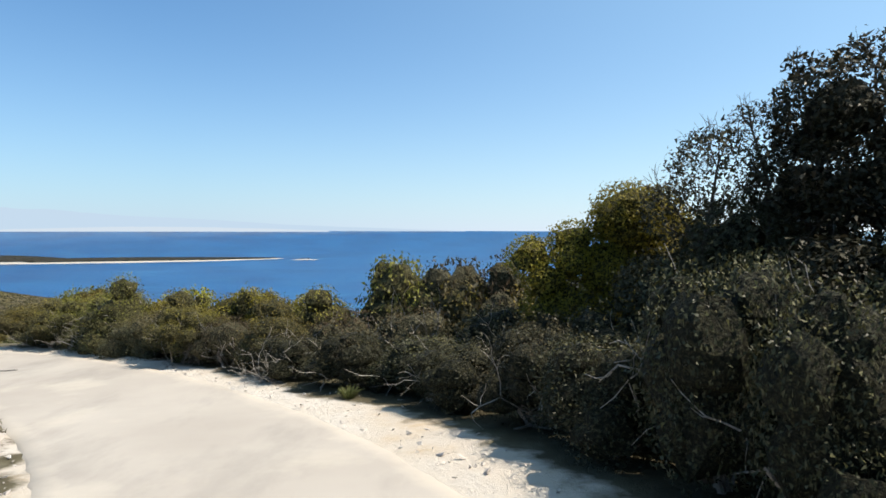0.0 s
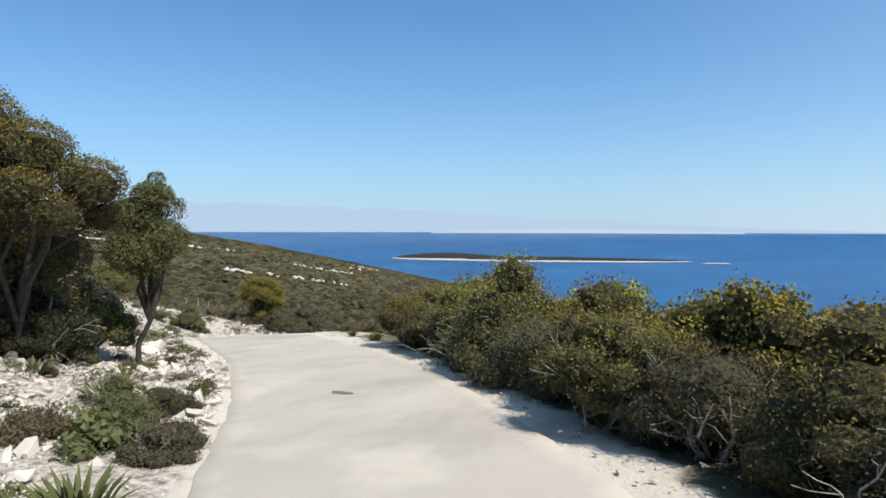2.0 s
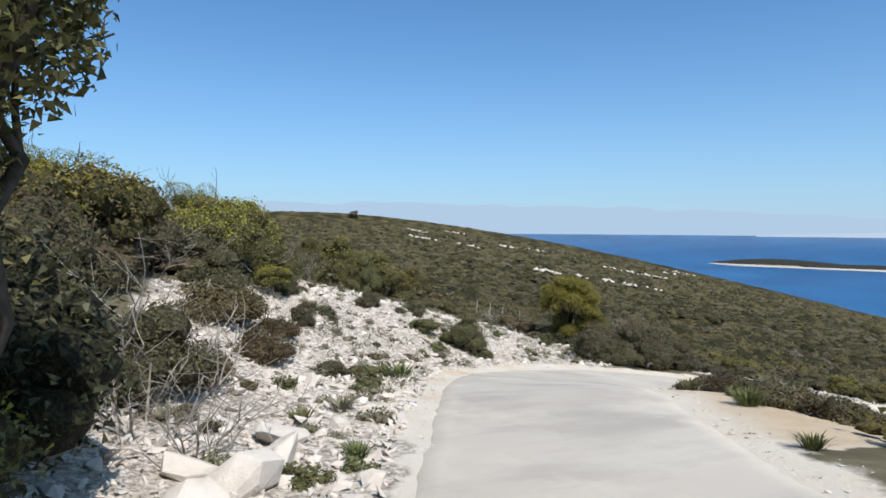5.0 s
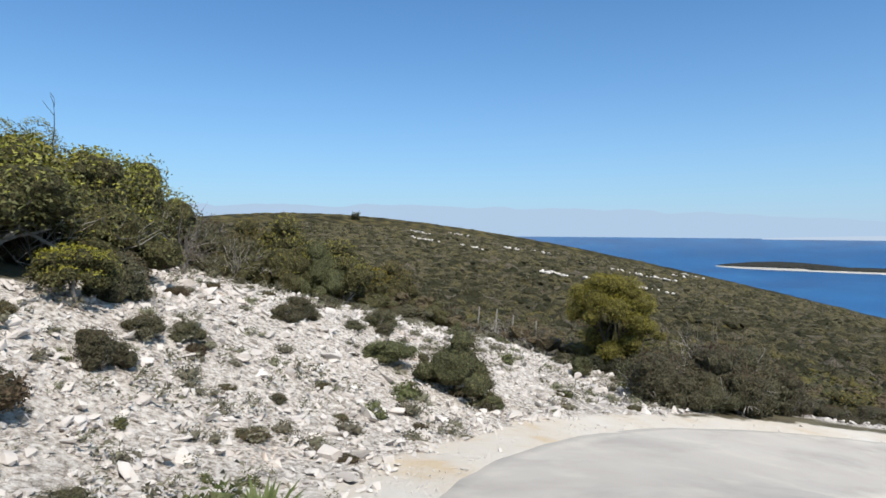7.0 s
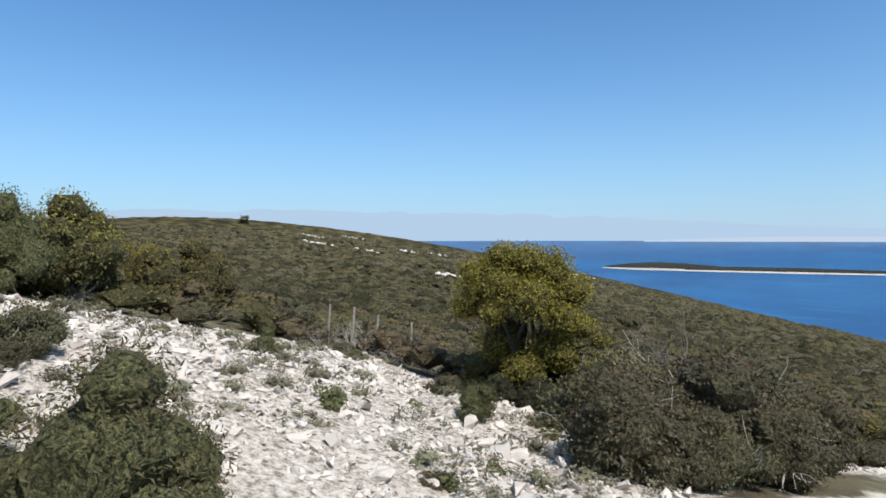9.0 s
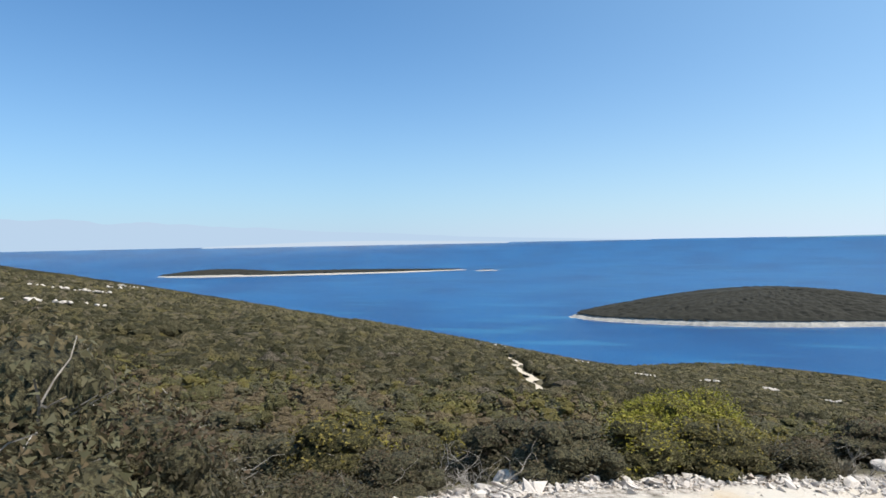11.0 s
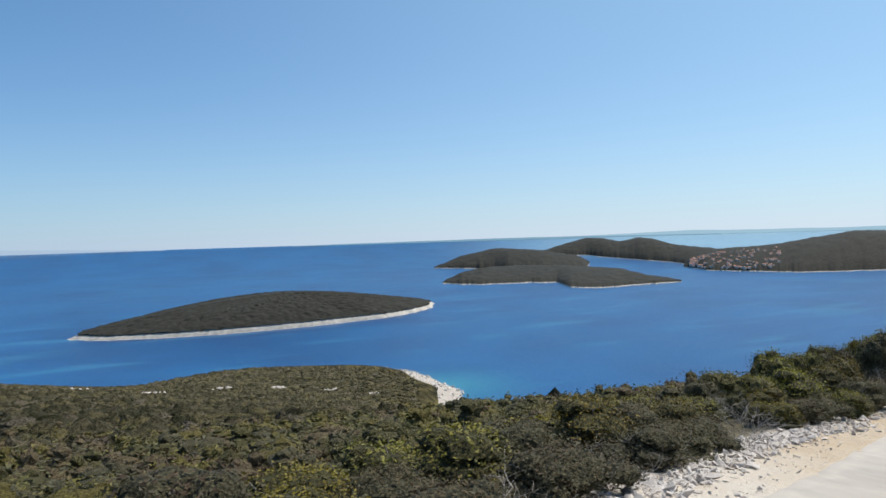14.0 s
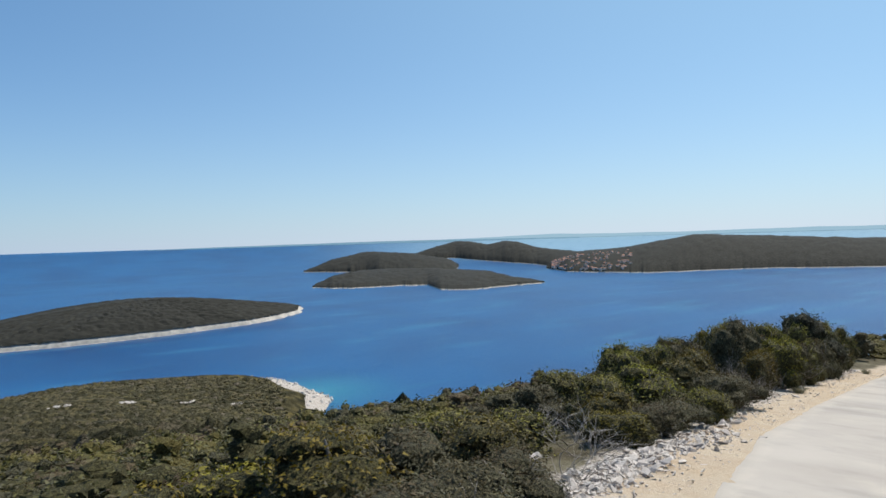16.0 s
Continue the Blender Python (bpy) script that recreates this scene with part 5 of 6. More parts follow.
    for x, y, kind, k in ((-27.1, 18.0, "russet", 1.3), (-27.9, 18.7, "russet", 1.1), (-29.0, 18.4, "mixed", 0.9), (-31.6, 20.4, "broom", 0.6), (-32.5, 21.0, "mixed", 0.6), (-10.2, 11.6, "juniper", 0.55), (-10.9, 10.9, "russet", 0.6), (-6.4, 8.4, "herb", 1.5), (-6.9, 9.0, "herb", 1.3), (-6.0, 7.9, "herb", 1.2), (-7.2, 9.3, "russet", 0.5), (-25.3, 18.6, "russet", 0.95), (-9.9, 11.2, "green", 1.3), (-10.8, 11.9, "russet", 0.5), (-24.6, 20.4, "green", 1.2), (-26.5, 21.6, "green", 1.0), (-31.7, 25.7, "green", 0.9), (-30.6, 24.6, "green", 0.7), (-7.6, 9.4, "green", 1.3), (-28.0, 19.6, "russet", 0.7), (-36.0, 27.0, "mixed", 0.5), (-34.6, 24.6, "mixed", 0.45)):
        s(kind, x, y, k)
    # brush along and below the berm
    gold = make_shrub("shrub", "big rounded yellow-green shrub below the stone berm", "shrub", "yellow-green shrubs", OAK_TOP, BROOM, 96, 2.7, 2.1, 24000, 0.048, n=22, stems=6, dead=3, shoot_share=0.75, wood=DEADWOOD, dome=True)
    put(gold, -27.9, 47.0, 120, 1.0, 0.88)
    put(S["broom"][0], -26.4, 47.9, 0, 0.9, 0.7)
    put(S["broom"][1], -29.6, 47.8, 90, 0.9, 0.6)
    line = spline([(x, y, 0) for x, y in BERM], 0.3)
    at, run = 0.0, np.r_[0, np.cumsum(np.linalg.norm(np.diff(line[:, :2], axis=0), axis=1))]
    way = np.gradient(line[:, :2], axis=0)
    way /= np.linalg.norm(way, axis=1)[:, None]
    for k in range(len(line)):
        if run[k] < at:
            continue
        at = run[k] + rng.uniform(1.0, 1.35)
        for row, off in enumerate((0.6, 1.9, 3.6, 5.6)):
            p = line[k, :2] + np.array([-way[k, 1], way[k, 0]]) * (off + rng.uniform(-0.3, 0.3))
            q = rng.random()
            kind = "dead" if row == 0 and q > 0.72 else "mixed" if q < 0.3 else "oak" if q < 0.6 else "broom" if q < 0.82 else "russet" if q < 0.9 else "dead"
            size = rng.uniform(0.7, 1.05) * (0.9 if row == 0 else 1.05)
            s(kind, p[0], p[1], size, size * rng.uniform(0.92, 1.12) * (0.9 + 0.06 * row) * float(np.interp(p[0], (-18, -11, -6, 0), (0.70, 0.78, 1.0, 1.55))))


TRACK_LINE = [(-91, 348), (-76, 292), (-61.5, 236), (-60, 218), (-53.5, 186), (-47, 162), (-44.5, 140), (-37, 108)]


def clump_templates(rng, n, count, size, lumps):
    """Small leafy crowns for the slopes farther off: leaves, and a dense lumpy middle."""
    out = []
    for _ in range(n):
        s, heap_of = Soup(), lobes(rng, 1.0, 0.75, lumps, 0.2)[:lumps + 3]
        crown(s, rng, heap_of, count, size, 0.65, 0.0, 0.0)
        v, f = ICO1
        cv, cf = [], []
        for k, (x, y, z, r) in enumerate(heap_of):
            cv.append(v * (1 + 0.4 * (rng.random(len(v))[:, None] - 0.5)) * r * 0.66 * (1, 1, 0.85) + (x, y, z))
            cf.append(f + k * len(v))
        out.append((s.v[0], s.t[0], np.concatenate(cv), np.concatenate(cf)))
    return out


def build_scrub():
    """The scrub that covers the slope between the roadside and the far hillside."""
    rng = np.random.default_rng(17)
    finest, fine, coarse = clump_templates(rng, 6, 640, 0.034, 6), clump_templates(rng, 6, 260, 0.047, 6), clump_templates(rng, 6, 80, 0.075, 4)
    x, y = np.meshgrid(np.arange(-125, 85, 1.8), np.arange(-20, 135, 1.8))
    x, y = (x + rng.uniform(-0.55, 0.55, x.shape)).ravel(), (y + rng.uniform(-0.55, 0.55, y.shape)).ravel()
    d, k = near_road(x, y)
    a = np.abs(d) - ROAD_W[k]
    ok = (a > np.where((d < 0) & (y < 22) & (x > -20), 5.5, 1.9)) & ~inside(RUBBLE, x, y) & (edge_distance(RUBBLE, x, y) > 0.4) & ((edge_distance(BERM, x, y, False) > 6.0) | (d < 0) & (edge_distance(BERM, x, y, False) > 1.2))
    ok &= np.hypot(x - MID[0], y - MID[1]) < 98
    ok &= (y > 3 + 0.15 * x) | (np.hypot(x, y) < 14)
    ok &= ~((d > 0) & (a < 3.0) & (y < 40))
    ok &= edge_distance(TRACK_LINE, x, y, False) > 2.6
    ok &= ~((x > -4) & (y < 2)) & (x < 45)
    x, y, near = x[ok], y[ok], a[ok]
    z = land(x, y)
    kinds = {"dark": [], "grey": [], "yellow": [], "brown": []}
    mats = {"dark": OAK, "grey": OLIVE, "yellow": GOLDEN, "brown": RUSSET}
    patch = fbm(x / 9, y / 9, 31)
    for n in range(len(x)):
        q = rng.random() + patch[n] * 1.1
        kinds["brown" if q < 0.26 else "dark" if q < 0.52 else "grey" if q < 0.74 else "yellow"].append(n)
    labels = {"dark": "dark evergreen scrub covering the slope", "grey": "grey-green scrub covering the slope", "yellow": "yellow-green scrub covering the slope", "brown": "brown dry scrub covering the slope"}
    for kind, some in kinds.items():
        V, Q, T, QI, TI, n0 = [], [], [], [], [], 0
        for n in some:
            seen = y[n] > 30 or x[n] < -20
            tem = finest if seen and (near[n] < 7 or near[n] < 15 and y[n] > 40 and -42 < x[n] < -6) else fine if near[n] < 24 and seen else coarse
            lv, lq, cv, cf = tem[rng.integers(len(tem))]
            grow = float(np.interp(y[n], (40, 53, 61), (0.85, 0.95, 1.35))) if y[n] > 40 and x[n] < 30 else 1.0
            w, h = rng.uniform(1.7, 2.8) * max(1.0, grow), rng.uniform(1.1, 2.0) * grow
            if -24 < x[n] < -12 and 25 < y[n] < 42:
                h *= 0.4
            t = rng.uniform(0, 2 * np.pi)
            R = np.array([[math.cos(t), math.sin(t), 0], [-math.sin(t), math.cos(t), 0], [0, 0, 1]])
            v = np.concatenate([lv, cv]) @ R * (w, w, h) + (x[n], y[n], z[n] - 0.1)
            V.append(v), Q.append(lq + n0), T.append(cf + n0 + len(lv))
            n0 += len(v)
        Q, T = np.concatenate(Q), np.concatenate(T)
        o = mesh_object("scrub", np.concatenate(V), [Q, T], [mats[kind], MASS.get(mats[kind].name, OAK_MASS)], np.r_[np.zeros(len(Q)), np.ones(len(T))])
        tagged(o, labels[kind], "scrub", kind="stuff")


def build_canopy():
    """The unbroken scrub of the far hillside, crown beside crown."""
    r = 78 * (1010 / 78) ** np.linspace(0, 1, 170)
    a = np.radians(np.linspace(-92, 104, 440))
    x = MID[0] - r[:, None] * np.sin(a)
    y = MID[1] + r[:, None] * np.cos(a)
    z = hill(x, y)
    d1, t1 = domes(x, y, 4.2, 61)
    d2, t2 = domes(x, y, 6.0, 71)
    gap = smooth(0.16, 0.30, fbm(x / 14, y / 14, 44, 3))
    # tone sinks to its darkest between crowns: shade of the gaps put into colour
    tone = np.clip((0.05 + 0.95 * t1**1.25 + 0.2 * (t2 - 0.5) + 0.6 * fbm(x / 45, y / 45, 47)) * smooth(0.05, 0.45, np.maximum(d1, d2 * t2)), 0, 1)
    h = (0.1 + 0.9 * d1 + 0.8 * d2 * t2) * (1 - 0.75 * gap) + 0.5 * (vnoise(x * 1.3, y * 1.3, 5) - 0.5)
    top = beach_top(x, y)
    h = h * smooth(top + 0.5, top + 5.5, z) - 1.5 * (z < top + 1.5)
    h = h * smooth(76, 100, r)[:, None] - 0.8 * (1 - smooth(76, 90, r))[:, None]
    h = np.where(edge_distance(TRACK_LINE, x, y, False) < 2.4, -0.3, h)
    q = np.arange(x.size).reshape(x.shape)
    f = np.stack([q[:-1, :-1], q[:-1, 1:], q[1:, 1:], q[1:, :-1]], -1).reshape(-1, 4)
    f = f[(z - top).ravel()[f].min(1) > 0]
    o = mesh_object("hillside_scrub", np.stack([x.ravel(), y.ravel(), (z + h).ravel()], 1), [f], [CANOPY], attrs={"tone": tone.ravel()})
    tagged(o, "unbroken dark green and brown scrub covering the far hillside", "scrub", kind="stuff")


def build_hillside_shrubs():
    """Single rounded shrubs, crown beside crown, on the hillside across the hollow."""
    rng = np.random.default_rng(19)
    v, f = ICO1
    f = f[v[f][:, :, 2].mean(1) > -0.5]
    tem = []
    for _ in range(24):
        k = 1 + 0.9 * (rng.random(len(v)) - 0.5)
        tem.append(v * k[:, None] * (0.55, 0.55, 0.5) + (0, 0, 0.2))
    for r0, r1, step, wide, b0, b1, label in ((60, 215, 1.85, (1.3, 3.0), -30, 98, "rounded evergreen shrubs crowding the near slope of the hill"), (205, 470, 3.1, (2.2, 4.8), -26, 98, "rounded evergreen shrubs crowding the far slope of the hill"), (460, 720, 4.6, (3.2, 6.5), -22, 24, "rounded evergreen shrubs on the cape above the shore")):
        x, y = np.meshgrid(np.arange(-r1, r1, step), np.arange(-r1 * 0.3, r1, step))
        x, y = [(q + rng.uniform(-0.45, 0.45, q.shape) * step).ravel() for q in (x, y)]
        r, b = np.hypot(x, y), np.degrees(np.arctan2(-x, y))
        x, y = x + MID[0], y + MID[1]
        gap = fbm(x / 14, y / 14, 44, 3)
        ok = (r > r0) & (r < r1) & (b > b0) & (b < b1) & (gap < 0.2)
        x, y = x[ok], y[ok]
        z = hill(x, y)
        ok = (z > np.maximum(SEA_LEVEL + 8, beach_top(x, y) + rng.uniform(-1.5, 2.0, len(x)))) & (edge_distance(TRACK_LINE, x, y, False) > 3.2)
        x, y, z = x[ok], y[ok], z[ok]
        n = len(x)
        w, h, t = rng.uniform(*wide, n), rng.uniform(0.75, 1.25, n), rng.uniform(0, 6.3, n)
        pick = rng.integers(len(tem), size=n)
        V = np.stack([tem[k] for k in pick])
        c, q = np.cos(t)[:, None], np.sin(t)[:, None]
        V = np.stack([(V[..., 0] * c - V[..., 1] * q) * w[:, None] + x[:, None], (V[..., 0] * q + V[..., 1] * c) * w[:, None] + y[:, None], V[..., 2] * (np.minimum(w, 3.6) * h * 0.8)[:, None] + (z + 0.6 * smooth(80, 130, np.hypot(x - MID[0], y - MID[1])))[:, None]], -1)
        T = f[None] + (np.arange(n) * len(v))[:, None, None]
        o = mesh_object("hillside_shrub", V.reshape(-1, 3), [T.reshape(-1, 3)], [FAR_CROWN])
        tagged(o, label, "scrub", kind="stuff")


# ---- stones ----
def rock_templates(seed, n, points=14):
    rng = np.random.default_rng(seed)
    out = []
    for _ in range(n):
        bm = bmesh.new()
        for _ in range(points):
            p = rng.normal(size=3)
            p = p / np.abs(p).max() * rng.uniform(0.7, 1.0, 3) * (1, 0.8, 0.62)
            bm.verts.new(p * 0.5)
        r = bmesh.ops.convex_hull(bm, input=bm.verts)
        loose = [v for v in bm.verts if not v.link_faces]
        bmesh.ops.delete(bm, geom=loose, context="VERTS")
        bmesh.ops.triangulate(bm, faces=bm.faces[:])
        bm.verts.index_update()
        out.append((np.array([v.co[:] for v in bm.verts]), np.array([[v.index for v in f.verts] for f in bm.faces], np.int32)))
        bm.free()
    return out


def turn_matrix(rng):
    q = rng.normal(size=4)
    w, x, y, z = q / np.linalg.norm(q)
    return np.array([[1 - 2 * (y * y + z * z), 2 * (x * y - z * w), 2 * (x * z + y * w)], [2 * (x * y + z * w), 1 - 2 * (x * x + z * z), 2 * (y * z - x * w)], [2 * (x * z - y * w), 2 * (y * z + x * w), 1 - 2 * (x * x + y * y)]])


def heap(name, label, xs, ys, sizes, seed, points=11, sink=0.25):
    rng = np.random.default_rng(seed)
    tem = rock_templates(seed, 14, points)
    z = land(xs, ys)
    V, F, n = [], [], 0
    for x, y, h, s in zip(xs, ys, z, sizes):
        v, f = tem[rng.integers(len(tem))]
        lie = np.array((pose(0, 0, 0, rng.normal(0, 22), rng.normal(0, 22), rng.uniform(0, 360))))[:3, :3]
        v = (v * (rng.uniform(0.9, 1.4), rng.uniform(0.7, 1.1), rng.uniform(0.5, 1.0))) @ lie.T * s + (x, y, h + s * (0.5 - sink) * 0.5)
        V.append(v), F.append(f + n)
        n += len(v)
    o = mesh_object(name, np.concatenate(V), [np.concatenate(F)], [STONE])
    return tagged(o, label, "rubble", kind="stuff")


def scatter_in(rng, n, test, box):
    x, y = rng.uniform(box[0], box[1], n), rng.uniform(box[2], box[3], n)
    k = test(x, y)
    return x[k], y[k]


BERM_END = -8.0


def build_stones():
    rng = np.random.default_rng(23)
    x, y = scatter_in(rng, 110000, lambda a, b: inside(RUBBLE, a, b), (-44, -6, 7, 37))
    d, k = near_road(x, y)
    keep = (fbm(x / 2.2, y / 2.2, 77) > -0.16) & (np.abs(d) > ROAD_W[k] + 0.08)
    x, y = x[keep][:44000], y[keep][:44000]
    sizes = np.clip(np.exp(rng.normal(-2.72, 0.6, len(x))), 0.035, 0.4)
    heap("loose_rubble", "loose white angular limestone rubble on the bank", x, y, sizes, 5, 9)
    # gravel verges
    left = np.stack([-ROAD_DIR[:, 1], ROAD_DIR[:, 0]], 1)
    k = rng.integers(0, len(ROAD), 6000)
    side = np.where(rng.random(6000) < 0.5, 1, -1)
    off = side * (ROAD_W[k] + 0.05 + np.abs(rng.normal(0, 0.55, 6000)))
    x, y = ROAD[k, 0] + left[k, 0] * off, ROAD[k, 1] + left[k, 1] * off
    heap("gravel_verge", "small pale gravel along the road edge", x, y, np.clip(np.exp(rng.normal(-3.2, 0.45, 6000)), 0.02, 0.13), 6, 7)
    # berm of dumped stone on the outer edge
    line = spline([(a, b, 0) for a, b in BERM], 0.1)
    k = rng.integers(0, len(line), 14000)
    k = k[rng.random(14000) < 0.10 + 0.9 * (1 - smooth(BERM_END - 3, BERM_END + 1.5, line[k, 0]))][:6500]
    x, y = line[k, 0] + rng.normal(0, 0.25, len(k)), line[k, 1] + rng.normal(0, 0.25, len(k))
    heap("stone_berm", "low berm of dumped white limestone along the road edge", x, y, np.clip(np.exp(rng.normal(-2.65, 0.5, len(k))), 0.04, 0.28), 7, 10)


def build_boulders():
    """The larger blocks, each a stone of its own."""
    rng = np.random.default_rng(29)
    tem = rock_templates(51, 10, 22)
    meshes = []
    for v, f in tem:
        o = mesh_object("boulder", v, [f], [STONE])
        meshes.append(o.data)
        bpy.data.objects.remove(o)
    x, y = scatter_in(rng, 3000, lambda a, b: inside(RUBBLE, a, b) & (edge_distance(RUBBLE, a, b) > 0.35), (-44, -6, 7, 37))
    x, y = x[:80], y[:80]
    bx = [(-24.6, 46.3), (-22.6, 47.5), (-13.5, 52.3), (-30.5, 42.2), (-28.3, 43.9), (-18.2, 49.4), (-35.6, 34.2), (-34.6, 35.2), (-33.9, 31.9), (-16, 50.6), (-18.6, 16.9), (-19.3, 17.4), (-18.0, 16.5), (-19.0, 16.6), (-20.2, 17.6)]
    x, y = np.r_[x, [p[0] for p in bx]], np.r_[y, [p[1] for p in bx]]
    z = land(x, y)
    for n in range(len(x)):
        s = rng.uniform(0.16, 0.32) if n < 80 else rng.uniform(0.3, 0.45) if n < 90 else rng.uniform(0.5, 0.75)
        o = new("boulder", meshes[rng.integers(len(meshes))])
        o.matrix_basis = pose(x[n], y[n], z[n] + s * 0.12, rng.uniform(-20, 20), rng.uniform(-20, 20), rng.uniform(0, 360)) @ Matrix.Diagonal((s * rng.uniform(0.8, 1.4), s, s * rng.uniform(0.6, 1.0), 1))
        tagged(o, "angular white limestone block lying in the rubble", "boulder", "limestone blocks")


def build_outcrops():
    """Bare ledges that show white among the far scrub."""
    rng = np.random.default_rng(37)
    tem = rock_templates(52, 8, 16)
    spots = [(-203, 186, 22, 35), (-190, 196, 16, 35), (-215, 176, 18, 35), (-262, 268, 26, 40), (-270, 262, 20, 40), (-349, 241, 14, 20), (-345, 260, 16, 20), (-327, 372, 16, 30),
             (-360, 190, 24, 10), (-330, 205, 20, 10), (-420, 215, 22, 10), (-430, 250, 16, 20), (-300, 330, 14, 20), (20, 470, 26, 60), (60, 500, 22, 60), (110, 540, 30, 60), (-60, 500, 22, 60), (150, 560, 20, 60), (-20, 430, 26, 60), (-110, 470, 18, 60)]
    V, F, n = [], [], 0
    for x0, y0, span, turn in spots:
        for _ in range(int(span * 0.5) + 3):
            t = rng.uniform(-0.5, 0.5) * span
            x, y = x0 + t * math.cos(radians(turn)) + rng.normal() * 1.2, y0 + t * math.sin(radians(turn)) + rng.normal() * 1.2
            v, f = tem[rng.integers(len(tem))]
            s = rng.uniform(1.2, 3.2)
            h = float(hill(np.array(x), np.array(y)))
            V.append(v @ turn_matrix(rng).T * s * (1, 1, 0.6) + (x, y, h + 1.9 + s * 0.2)), F.append(f + n)
            n += len(v)
    # tumbled boulders along the beach at the cape's end
    for k in range(240):
        x, y = rng.uniform(190, 275), rng.uniform(575, 790)
        h = float(hill(np.array(x), np.array(y)))
        if not SEA_LEVEL - 1.0 < h < float(beach_top(x, y)) + 2.5:
            continue
        v, f = tem[k % 8]
        V.append(v @ turn_matrix(rng).T * rng.uniform(1.5, 5.0) + (x, y, h)), F.append(f + n)
        n += len(v)
    o = mesh_object("rock_outcrop", np.concatenate(V), [np.concatenate(F)], [STONE])
    tagged(o, "bare white limestone ledges showing among the far scrub", "rock", kind="stuff")


def build_track():
    """A pale earth track that winds up the far slope."""
    p = spline([(x, y, 0) for x, y in TRACK_LINE], 3.0)
    way = np.gradient(p[:, :2], axis=0)
    way /= np.linalg.norm(way, axis=1)[:, None]
    side = np.stack([-way[:, 1], way[:, 0]], 1)
    half = (0.85 + 0.3 * np.sin(np.arange(len(p)) * 0.9))[:, None]
    a, b = p[:, :2] + side * half, p[:, :2] - side * half
    v = np.concatenate([np.c_[a, hill(a[:, 0], a[:, 1]) + 0.5], np.c_[b, hill(b[:, 0], b[:, 1]) + 0.5]])
    n = len(p)
    q = np.arange(n - 1)
    o = mesh_object("track", v, [np.stack([q, q + 1, q + 1 + n, q + n], 1)], [TRACK], smooth=True)
    tagged(o, "pale bare earth track through the scrub", "track", kind="structure")


def build_herb_mat():
    """Small grey herbs that grow between the stones, too many to count."""
    rng = np.random.default_rng(47)
    tem = clump_templates(rng, 6, 60, 0.13, 3)
    x, y = scatter_in(rng, 2600, lambda a, b: inside(RUBBLE, a, b), (-44, -6, 7, 37))
    d, k = near_road(x, y)
    keep = (np.abs(d) > ROAD_W[k] + 0.5) & (fbm(x / 3.0, y / 3.0, 61) > -0.05)
    x, y = x[keep][:620], y[keep][:620]
    z = land(x, y)
    V, T, n0 = [], [], 0
    for a, b, c in zip(x, y, z):
        lv, lt, _, _ = tem[rng.integers(len(tem))]
        w = rng.uniform(0.18, 0.5)
        V.append(lv * (w, w, w * rng.uniform(0.7, 1.1)) + (a, b, c + 0.03)), T.append(lt + n0)
        n0 += len(lv)
    o = mesh_object("herb_mat", np.concatenate(V), [np.concatenate(T)], [HERB])
    tagged(o, "small grey dry herbs growing between white stones", "herb", kind="stuff")


def build_posts():
    """Old fence posts at the foot of the slope."""
    rng = np.random.default_rng(3)
    for x, y in ((-42.9, 35.6), (-43.5, 35.2), (-44.6, 35.0), (-42.2, 36.3)):
        h = rng.uniform(1.1, 1.35)
        v, f = tube([(0, 0, -0.3), (0.02, 0, h * 0.5), (0.0, 0.02, h), (0, 0.02, h + 0.01)], [0.04, 0.036, 0.032, 0.001], 7)
        o = mesh_object("fence_post", v, [f], [POSTWOOD], smooth=False)
        o.matrix_basis = pose(x, y, float(land(np.array([x]), np.array([y]))[0]), rng.uniform(-5, 5), rng.uniform(-5, 5), 0)
        tagged(o, "weathered grey wooden fence post standing in scrub", "post", "fence posts")


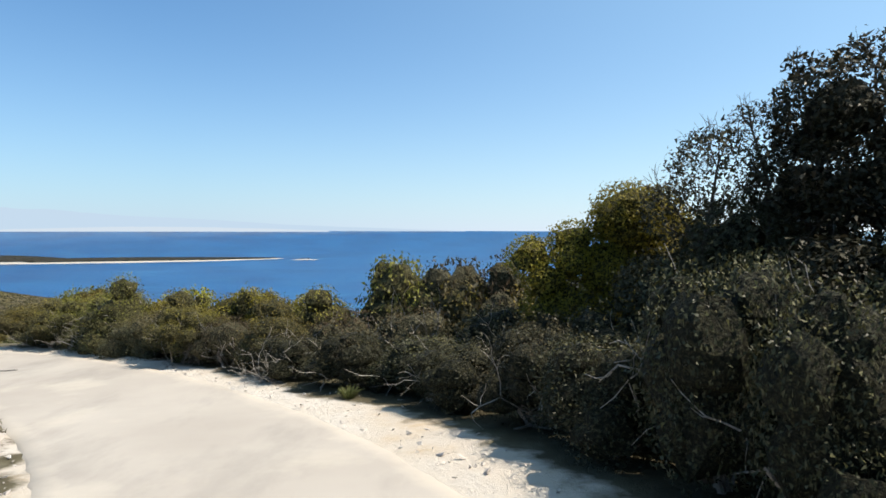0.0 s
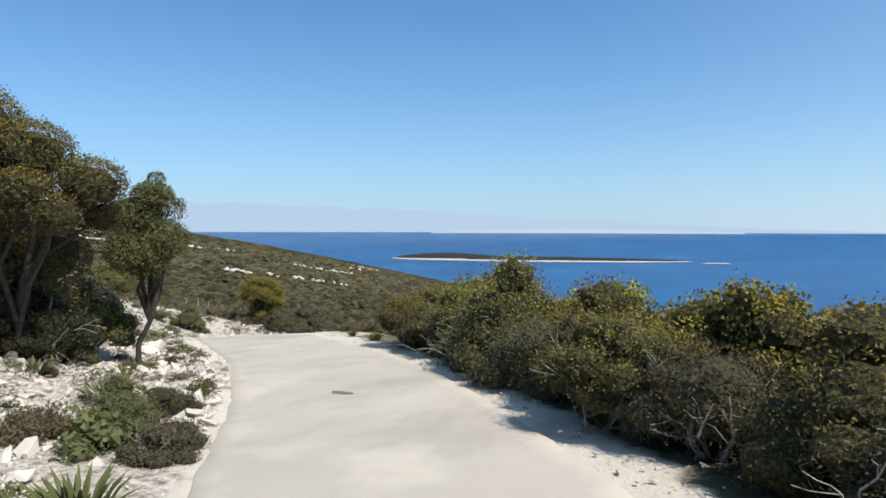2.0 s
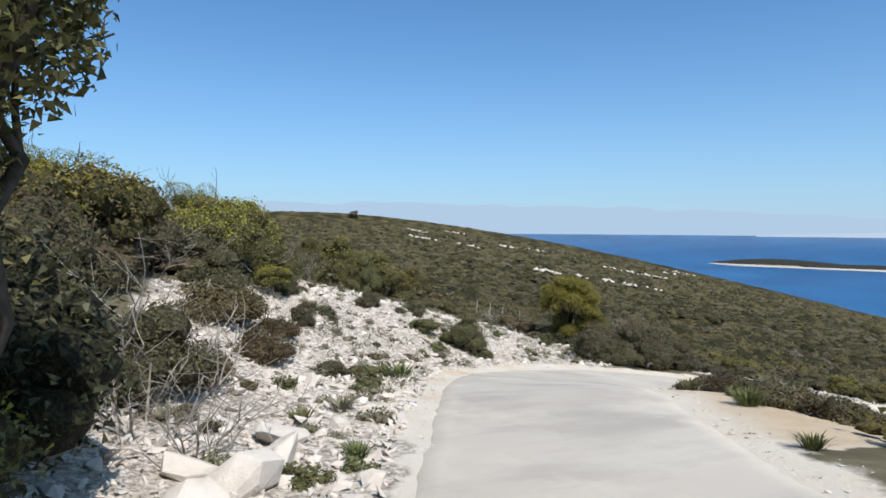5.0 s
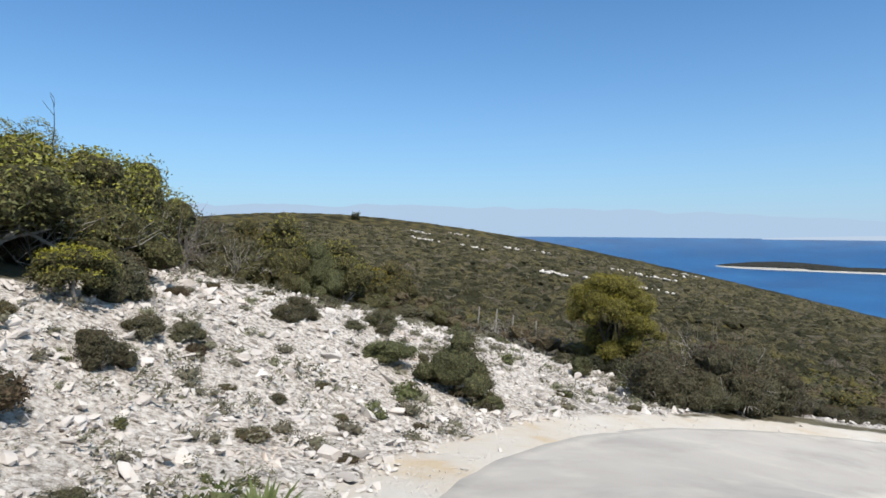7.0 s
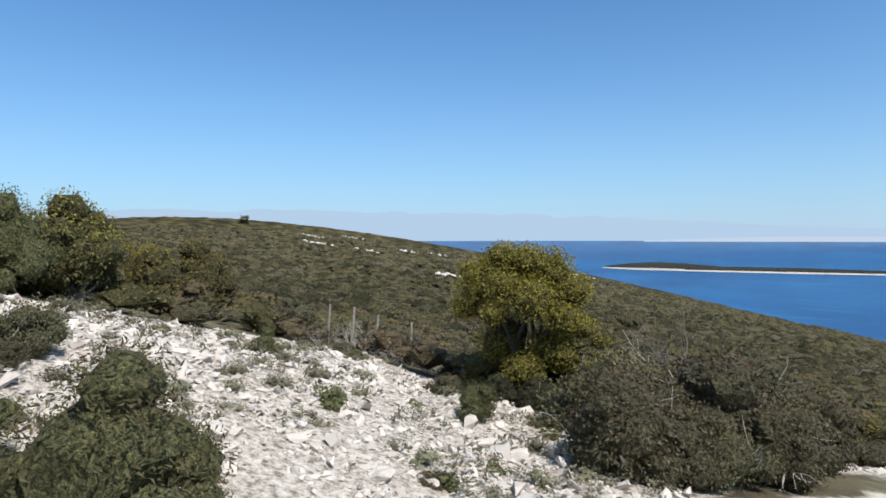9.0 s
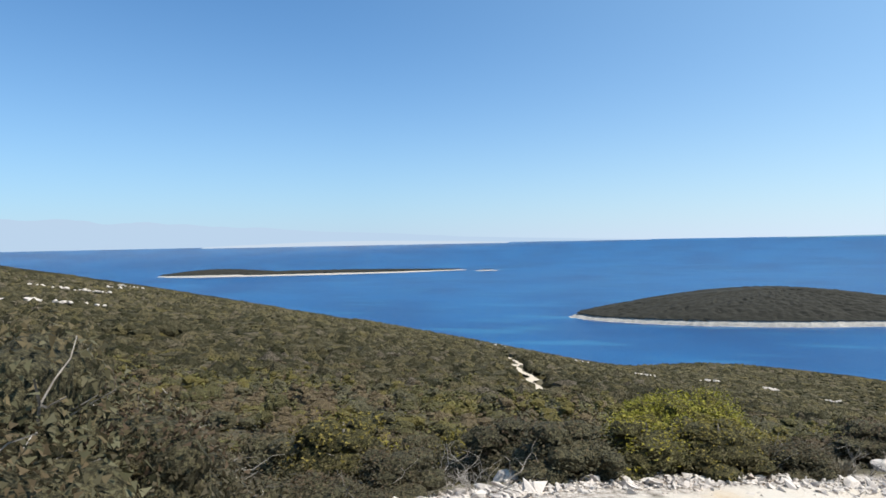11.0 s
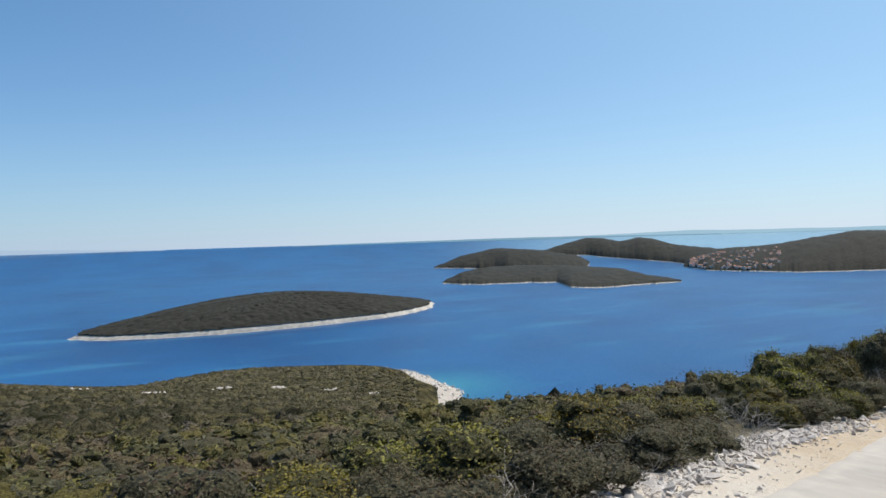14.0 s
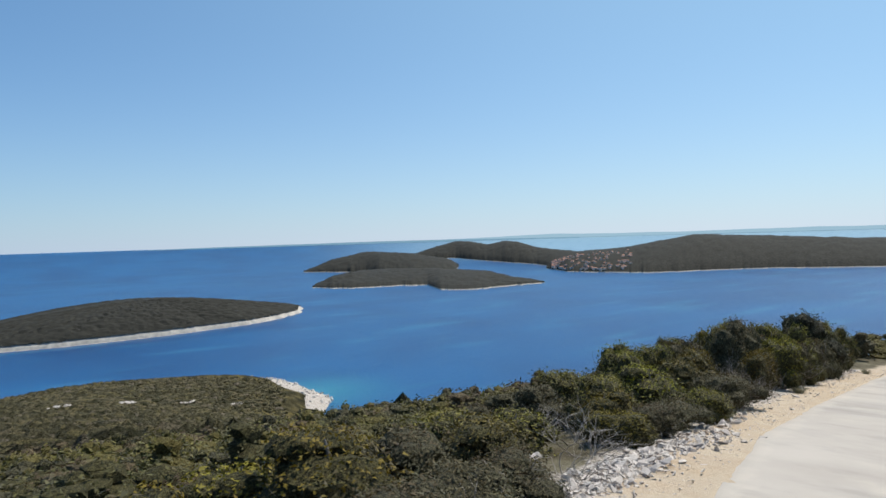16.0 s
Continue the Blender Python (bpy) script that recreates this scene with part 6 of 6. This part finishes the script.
def build_tufts():
    rng = np.random.default_rng(43)
    masters = [make_tuft(k, m, 0.5, lab) for k, (m, lab) in enumerate(((GRASS, ""), (HERB, ""), (GRASS, "")))]
    labels = ("green tuft of grass at the road edge", "dry straw-coloured grass tuft among stones", "green tuft of grass at the road edge")
    left = np.stack([-ROAD_DIR[:, 1], ROAD_DIR[:, 0]], 1)
    spots = []
    for _ in range(90):
        k = rng.integers(60, len(ROAD) - 60)
        side = 1 if rng.random() < 0.6 else -1
        if ROAD[k, 0] < -25 or ROAD[k, 1] > 36 and rng.random() < 0.8:
            continue
        spots.append(ROAD[k, :2] + left[k] * side * (ROAD_W[k] + rng.uniform(0.5, 1.6)))
    for n, (x, y) in enumerate(spots):
        m = rng.integers(3)
        o = new("grass_tuft", masters[m].data)
        s = rng.uniform(0.5, 1.1)
        o.matrix_basis = pose(x, y, float(land(np.array([x]), np.array([y]))[0]), 0, 0, rng.uniform(0, 360)) @ Matrix.Diagonal((s, s, s, 1))
        tagged(o, labels[m], "grass", "grass tufts")
    rosette = make_tuft(9, JUNIPER, 0.8, "", 36, 0.05)
    for x, y in ((-12.4, 12.7), (-14.2, 12.4), (-21.2, 18.2), (-23.2, 27.6), (-14.6, 14.0)):
        o = new("rosette_plant", rosette.data)
        s = rng.uniform(0.35, 0.55)
        o.matrix_basis = pose(x, y, float(land(np.array([x]), np.array([y]))[0]), 0, 0, rng.uniform(0, 360)) @ Matrix.Diagonal((s, s, s, 1))
        tagged(o, "green rosette of long strap leaves among white stones", "plant", "rosette plants")
    masters.append(rosette)
    for m in masters:
        bpy.data.objects.remove(m)


build_ground()
build_sea()
build_road()
town = build_islands()
build_village(town)
build_distance()
build_canopy()
build_hillside_shrubs()
build_outcrops()
build_track()
build_scrub()
SHRUBS = build_shrubs()
place_plants(SHRUBS)
for plants in SHRUBS.values():
    for plant in plants:
        if plant.matrix_basis.translation.length < 1e-6:
            for o in (*plant.children_recursive, plant):
                bpy.data.objects.remove(o)
build_posts()
build_herb_mat()
build_stones()
build_boulders()
build_tufts()
